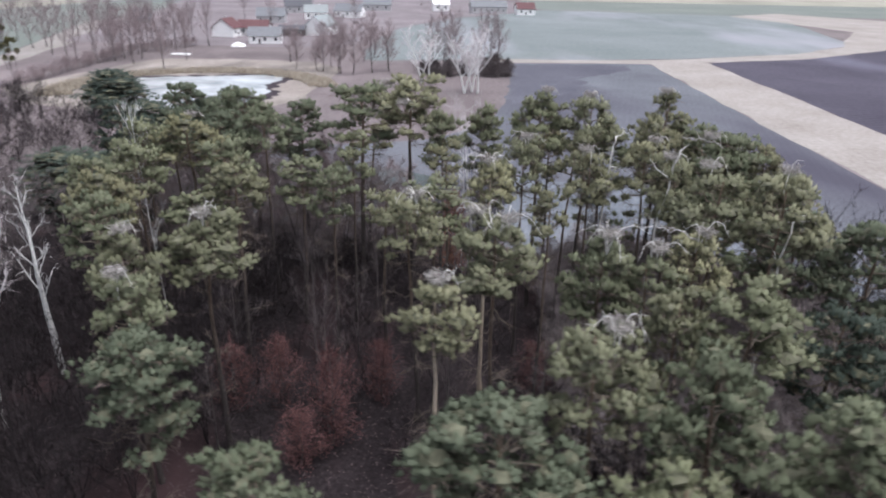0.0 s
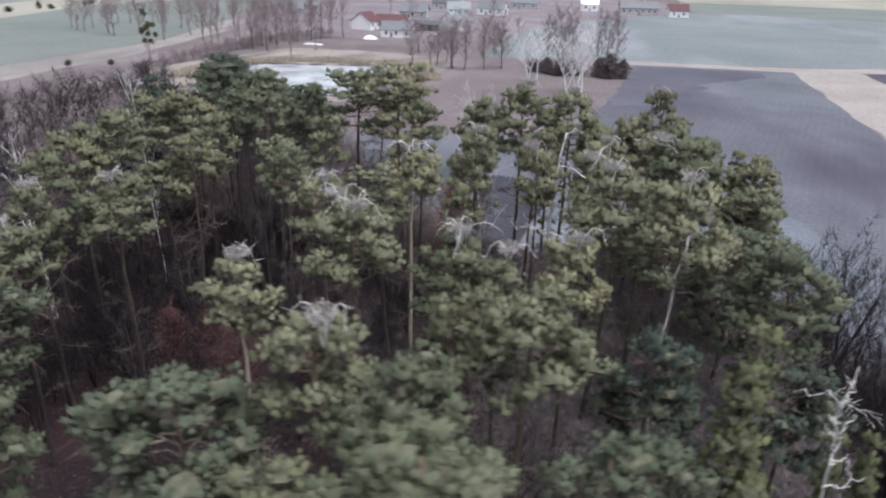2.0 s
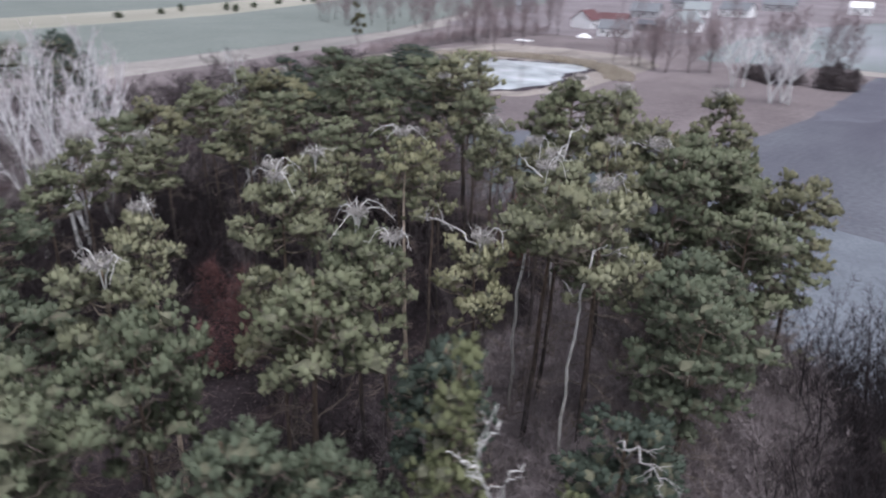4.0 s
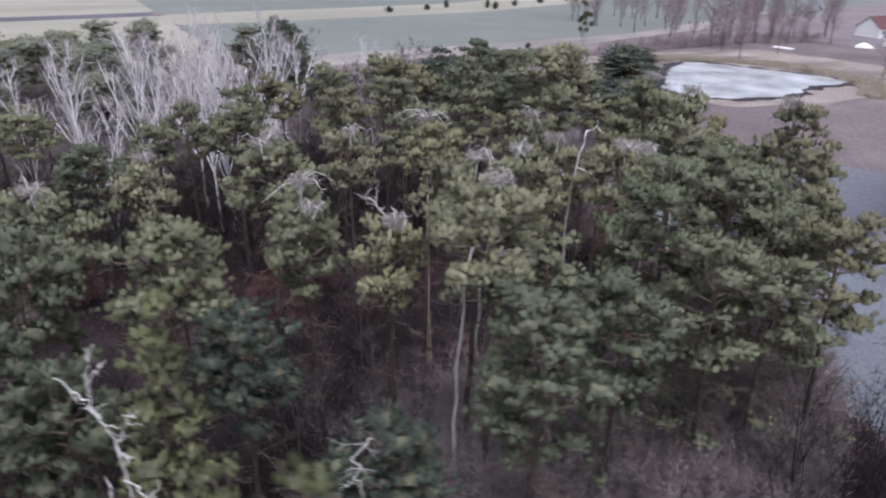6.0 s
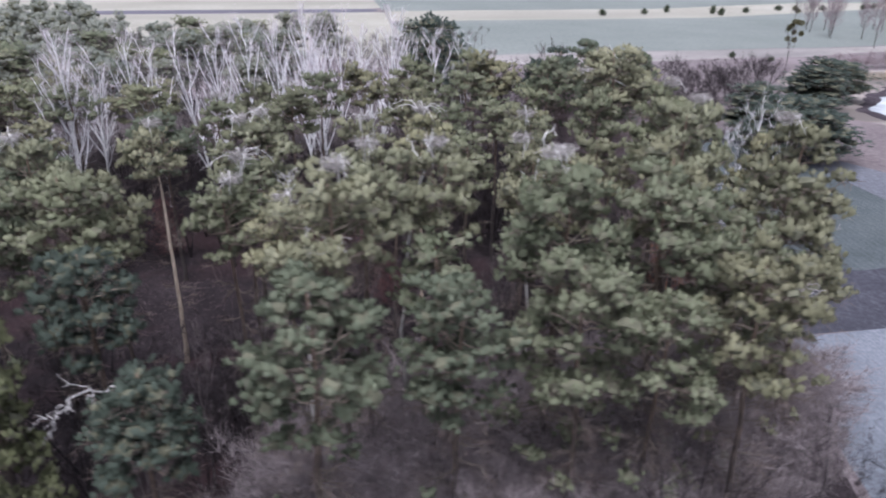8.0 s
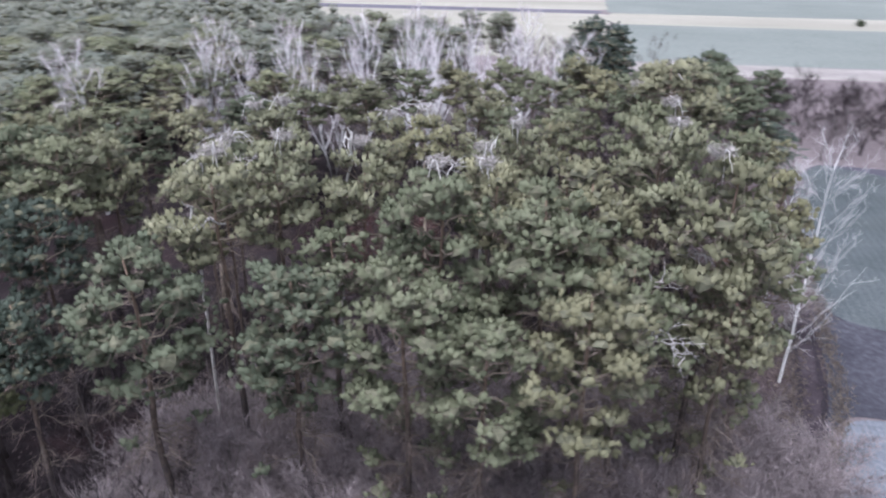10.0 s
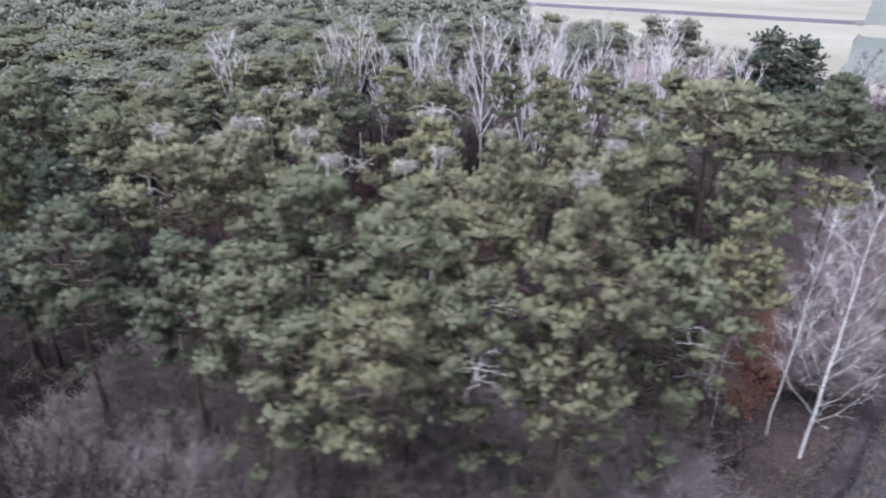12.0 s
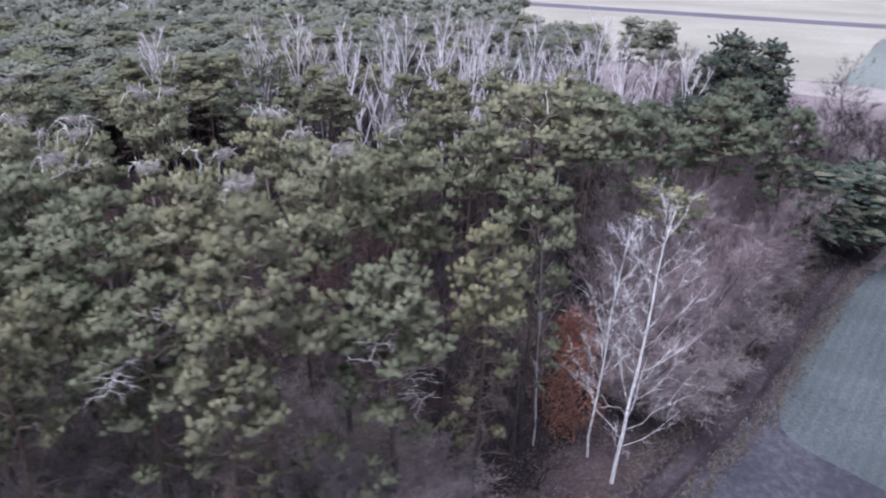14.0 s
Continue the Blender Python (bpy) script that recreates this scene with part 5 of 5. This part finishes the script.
tagged(new("fallen_leaves", lb.mesh("fallen_leaves", LITTER)), "pale fallen leaves scattered on the forest floor", "fallen leaves", kind="stuff")

# ---- village ----
def bar(buf, x0, x1, y0, y1, z0, z1):
    """A plain bar between two corners."""
    buf.add([(x0, y0, z0), (x1, y0, z0), (x1, y1, z0), (x0, y1, z0), (x0, y0, z1), (x1, y0, z1), (x1, y1, z1), (x0, y1, z1)],
            [(0, 1, 5, 4), (1, 2, 6, 5), (2, 3, 7, 6), (3, 0, 4, 7), (4, 5, 6, 7), (3, 2, 1, 0)])


def house(x, y, turn, length, depth, wall, rise, wall_mat, roof_mat, label, windows=3, ridge_along=True):
    """A gabled house: plastered walls, overhanging roof of real thickness, windows and a door on both long sides."""
    root = new("house")
    root.matrix_basis = pose(x, y, -0.05, 0, 0, turn)
    b = Buf()
    l, d = length / 2, depth / 2
    v = [(-l, -d, 0), (l, -d, 0), (l, d, 0), (-l, d, 0), (-l, -d, wall), (l, -d, wall), (l, d, wall), (-l, d, wall), (-l, 0, wall + rise), (l, 0, wall + rise)]
    b.add(v, [(0, 1, 5, 4), (2, 3, 7, 6), (1, 2, 6, 9, 5), (3, 0, 4, 8, 7)])
    piece("wall", b, wall_mat, root)
    r = Buf()
    o, t = 0.5, 0.18
    s = rise / d
    for sg in (-1, 1):
        a = [(-l - o, sg * (d + o), wall - o * s + 0.02), (l + o, sg * (d + o), wall - o * s + 0.02), (l + o, 0, wall + rise + 0.02), (-l - o, 0, wall + rise + 0.02)]
        top = [(p[0], p[1], p[2] + t) for p in a]
        r.add(a + top, [(0, 1, 2, 3), (4, 5, 6, 7), (0, 1, 5, 4), (1, 2, 6, 5), (2, 3, 7, 6), (3, 0, 4, 7)])
    piece("roof", r, roof_mat, root)
    c = Buf()
    c.add([(q[0] + l * 0.3, q[1] + d * 0.25, q[2]) for q in [(-0.3, -0.3, wall), (0.3, -0.3, wall), (0.3, 0.3, wall), (-0.3, 0.3, wall),
          (-0.3, -0.3, wall + rise + 0.7), (0.3, -0.3, wall + rise + 0.7), (0.3, 0.3, wall + rise + 0.7), (-0.3, 0.3, wall + rise + 0.7)]],
          [(0, 1, 5, 4), (1, 2, 6, 5), (2, 3, 7, 6), (3, 0, 4, 7), (4, 5, 6, 7)])
    piece("chimney", c, PLASTER_GREY, root)
    for i in range(windows):
        wx = -l + length * (i + 0.5) / windows
        lo, hi = wall * 0.38, wall * 0.78
        w = Buf()
        for x0, x1, z0, z1 in ((wx - 0.65, wx - 0.53, lo - 0.1, hi + 0.1), (wx + 0.53, wx + 0.65, lo - 0.1, hi + 0.1), (wx - 0.53, wx + 0.53, hi, hi + 0.1), (wx - 0.53, wx + 0.53, lo - 0.1, lo)):
            bar(w, x0, x1, -d - 0.06, -d + 0.04, z0, z1)
        frame_ob = piece("window", w, PLASTER, root)
        g, sl = Buf(), Buf()
        bar(g, wx - 0.53, wx + 0.53, -d - 0.03, -d + 0.03, lo, hi)
        piece("pane", g, GLASS, frame_ob)
        bar(sl, wx - 0.70, wx + 0.70, -d - 0.16, -d - 0.06, lo - 0.16, lo - 0.10)
        piece("sill", sl, PLASTER_GREY, frame_ob)
    dr = Buf()
    dx = -l + length * (0.5 if windows % 2 == 0 else 1.0 / windows)
    bar(dr, dx - 0.48, dx + 0.48, -d - 0.04, -d + 0.03, 0.05, 2.1)
    door = piece("door", dr, BOARD, root)
    hd = Buf()
    bar(hd, dx + 0.34, dx + 0.42, -d - 0.09, -d - 0.04, 1.0, 1.12)
    piece("handle", hd, ROOF_GREY, door)
    return tagged(root, label, "house", "houses of the village")


house(-84, 316, 8, 14, 8, 3.6, 3.2, PLASTER, ROOF_GREY, "long white farm building with a grey roof", 3)
house(-109, 341, 80, 10, 11, 4.2, 4.0, PLASTER, ROOF_RED, "white house with a dull red gable roof", 2)
house(-98, 348, 8, 14, 8, 4.0, 3.0, PLASTER_GREY, ROOF_RED, "grey house wing with a dull red roof", 3)
house(-67, 358, 70, 14, 11, 4.6, 4.5, PLASTER, ROOF_GREEN, "white house with a grey-green gable roof", 2)
house(-80, 350, 5, 12, 6, 3.2, 1.6, BOARD, ROOF_DARK, "dark open-fronted wooden shed", 3)
house(-13, 548, 10, 12, 9, 5.0, 3.0, PLASTER, PLASTER, "small white house at the field's edge", 2)
house(22, 530, 10, 26, 10, 5.0, 4.0, PLASTER_GREY, ROOF_GREY, "long grey farmhouse with pale posts", 6)
house(48, 524, 10, 13, 9, 4.5, 4.0, PLASTER, ROOF_RED, "white house with a red roof", 2)
house(-108, 420, 5, 16, 10, 4.0, 4.0, PLASTER_GREY, ROOF_GREY, "grey farm building with a sheet roof", 3)
house(-88, 450, 12, 14, 10, 4.4, 4.0, PLASTER, ROOF_GREEN, "pale house with a grey-green roof", 3)
house(-70, 470, -10, 18, 10, 4.2, 4.0, PLASTER, ROOF_GREY, "pale house with a grey roof", 3)
house(-110, 500, 15, 18, 10, 4.4, 4.0, PLASTER_GREY, ROOF_DARK, "grey barn with a dark roof", 3)
house(-60, 540, 5, 20, 10, 4.4, 4.0, PLASTER_GREY, ROOF_GREY, "grey barn with a sheet roof", 3)
house(-176, 400, 20, 10, 8, 4.0, 3.5, PLASTER_GREY, ROOF_GREY, "small grey house among bare trees", 2)

FAR = [bare_tree("bare_tree", s, (BARK_GREY, TWIG_FAR, TWIG_FAR), height=16, spread=3.4, rise=1.9, nlimb=18, ntwig=900, r0=0.20, first=0.16, twlen=1.6,
                 tww=0.028, levels=1, tip=0.03) for s in (91, 92)]
for mod in FAR:
    tagged(mod, "tall leafless tree near the village", "bare tree", "bare trees near the village")
for i, (x, y, h) in enumerate([(-142, 277, 17), (-136, 282, 19), (-120, 268, 15), (-150, 262, 16), (-112, 284, 18), (-165, 285, 16), (-130, 300, 20), (-104, 300, 17),
                               (-38, 234, 12), (-33, 232, 13), (-44, 238, 12), (-27, 236, 14), (-22, 240, 13), (-118, 320, 17), (-170, 320, 18), (-186, 300, 15),
                               (-40, 340, 12), (-100, 390, 16), (-150, 380, 18), (-180, 360, 18), (-200, 340, 16), (-60, 420, 14), (-130, 440, 18), (-30, 600, 18)]):
    put(FAR[i % 2], x, y, h, 1.15, i * 63, 16)
frng = np.random.default_rng(77)
for i, (x, y) in enumerate(spread_out(frng, 46, ((-230, -95), (225, 345), lambda x, y: y > 232 + (x + 95) * -0.15 and not (-122 < x < -56 and 300 < y)), 6.5)):
    put(FAR[i % 2], x, y, frng.uniform(11, 18), frng.uniform(0.8, 1.1), i * 63, 16)
for i, (x, y) in enumerate(spread_out(frng, 22, ((-60, 10), (232, 330), lambda x, y: x < -20 + (y - 240) * 0.2 and not (x > -30 and y > 262)), 7.0)):
    put(FAR[i % 2], x, y, frng.uniform(8, 14), frng.uniform(0.8, 1.1), i * 63, 16)
thicket("pond_hedge", FAR, [(-124 + max(0, i - 66) * 0.55 + frng.uniform(-1.6, 1.6), 196 + i * 1.15 + frng.uniform(-1, 1), frng.uniform(2.0, 4.6), frng.uniform(0.35, 0.6), i * 1.7) for i in range(92)], 16,
        "brown leafless hedge along the meadow by the pond", "hedge")
for i, (x, y, h) in enumerate([(3.6, 202, 19), (5.8, 205, 17.5), (7.4, 203, 15.5), (-9.6, 218, 16.5), (-7.6, 222, 15)]):
    tagged(put(BIRCHES[1 if i < 2 or i == 3 else 2 * (i % 2)], x, y, h, 1.5, i * 50, 18), "leafless forked birch with white stems at the field's edge", "birch tree", "birches at the field's edge")
for i, (x, y, h) in enumerate([(12.5, 240, 18.4), (9.5, 245, 17), (15.5, 246, 17.5), (-3.6, 240, 18.2), (-7.4, 246, 16.5), (0.4, 245, 17.4), (-1.5, 238, 15)]):
    put(FAR[i % 2], x, y, h, 1.15, i * 50, 16)
mauve_bush = leafy_shrub("bush", 133, (BARK_GREY, TWIG_GREY, TWIG_GREY), 6.5, 3.0, 1600, 0.34)
for i, (x, y, h, w) in enumerate([(14, 234, 7.2, 1.2), (18, 236, 5.6, 1.0), (10.4, 236, 5.8, 1.0), (-2, 233, 5.2, 1.1), (-6, 236, 4.6, 1.0), (3.4, 237, 4.4, 1.1), (-10, 239, 4, 1.0)]):
    tagged(put(mauve_bush, x, y, h, w, i * 77, 6.5), "round dense leafless mauve bush at the field's edge", "bush", "bushes at the field's edge")
# reeds round the pond
reed_buf = Buf()
n = 3600
ra = frng.uniform(0.25, 3.6, n)
rd = frng.uniform(1.04, 1.30, n)
rc = np.stack([-73 + np.cos(ra) * 31 * rd, 198 + np.sin(ra) * 29 * rd, np.full(n, 0.08)], 1)
v, idx = tufts(rc, np.tile(np.array([0, 0, 1.0]), (n, 1)), frng, 1.5, 0.07, 4)
reed_buf.shared(v, idx)
tagged(new("dry_reeds", reed_buf.mesh("dry_reeds", REED)), "stand of dry straw-coloured reeds round the pond", "reeds", kind="stuff")
tree = put(GREY[0], -112.8, 179, 19.6, 0.55, 20, 13)
tagged(tree, "leafless tree with round clumps of mistletoe", "bare tree")
tree_inv = PLACED[tree.name].inverted()
mrng = np.random.default_rng(7)
for i in range(13):
    ball = Buf()
    zc = mrng.uniform(8.5, 19)
    a, rr = mrng.uniform(0, 6.283), mrng.uniform(0.4, 3.0) * (1.25 - zc / 26)
    c = np.array([-112.8 + math.cos(a) * rr, 179 + math.sin(a) * rr, zc])
    dv = unit(mrng.normal(0, 1, (90, 3)))
    v, idx = tufts(c + dv * 0.58 * mrng.uniform(0.5, 1, (90, 1)), dv, mrng, 0.32, 0.07, 4)
    ball.shared(v, idx)
    piece("mistletoe", ball, MISTLE, tree, "round green-brown mistletoe clump").matrix_parent_inverse = tree_inv
# bushes on the balk between the western fields and in the meadow
bush = leafy_shrub("bush", 131, (BARK_GREY, TWIG_GREY, BUSH_GREEN), 2.6, 1.4, 500, 0.28)
tagged(bush, "small dark bush on the grass balk", "bush", "bushes on the balk")
for i, (x, y) in enumerate([(-298, 276), (-289, 275), (-314, 329), (-319, 356), (-311, 357), (-314, 388), (-308, 254), (-303, 300), (-322, 402), (-330, 440), (-300, 236), (-296, 210)]):
    put(bush, x, y, mrng.uniform(2.4, 3.8), mrng.uniform(1.1, 1.7), i * 50, 2.6)
for i, (x, y, h) in enumerate([(-150, 188, 1.6), (-140, 195, 1.4)]):
    put(bush, x, y, h, 0.8, i * 66, 2.6)
# white sheeting over a heap by the farm, and an unidentified flat pale thing built of boards
heap = Buf()
ring, rows = 16, 7
hv = []
for q in range(rows):
    for k in range(ring):
        a, f = 6.283 * k / ring, q / (rows - 1)
        rr = (1 - f ** 1.6) * (1 + 0.10 * math.sin(a * 3 + 1) + 0.06 * math.sin(a * 5 + q))
        hv.append((math.cos(a) * 3.2 * rr, math.sin(a) * 2.2 * rr, 1.9 * f ** 0.8 - 0.03))
heap.add(np.array(hv), [(q * ring + k, q * ring + (k + 1) % ring, (q + 1) * ring + (k + 1) % ring, (q + 1) * ring + k) for q in range(rows - 1) for k in range(ring)])
heap_ob = new("covered_heap", heap.mesh("covered_heap", PLASTER))
heap_ob.location = (-92, 301, 0)
tagged(heap_ob, "low heap under crumpled white sheeting in the farmyard", "heap")
stack = tagged(new("board_stack"), "unidentified flat pale thing on the grass, built of boards", "stack")
stack.location = (-105, 271, 0)
for k in range(6):
    bb = Buf()
    bar(bb, -3.6 + 0.1 * (k % 3), 3.6 - 0.15 * (k % 2), -1.4 + k * 0.47, -0.97 + k * 0.47, 0.05, 0.42 + 0.03 * (k % 2))
    piece("board", bb, PLASTER, stack)
for model, m in FIRST.values():
    model.matrix_basis = m
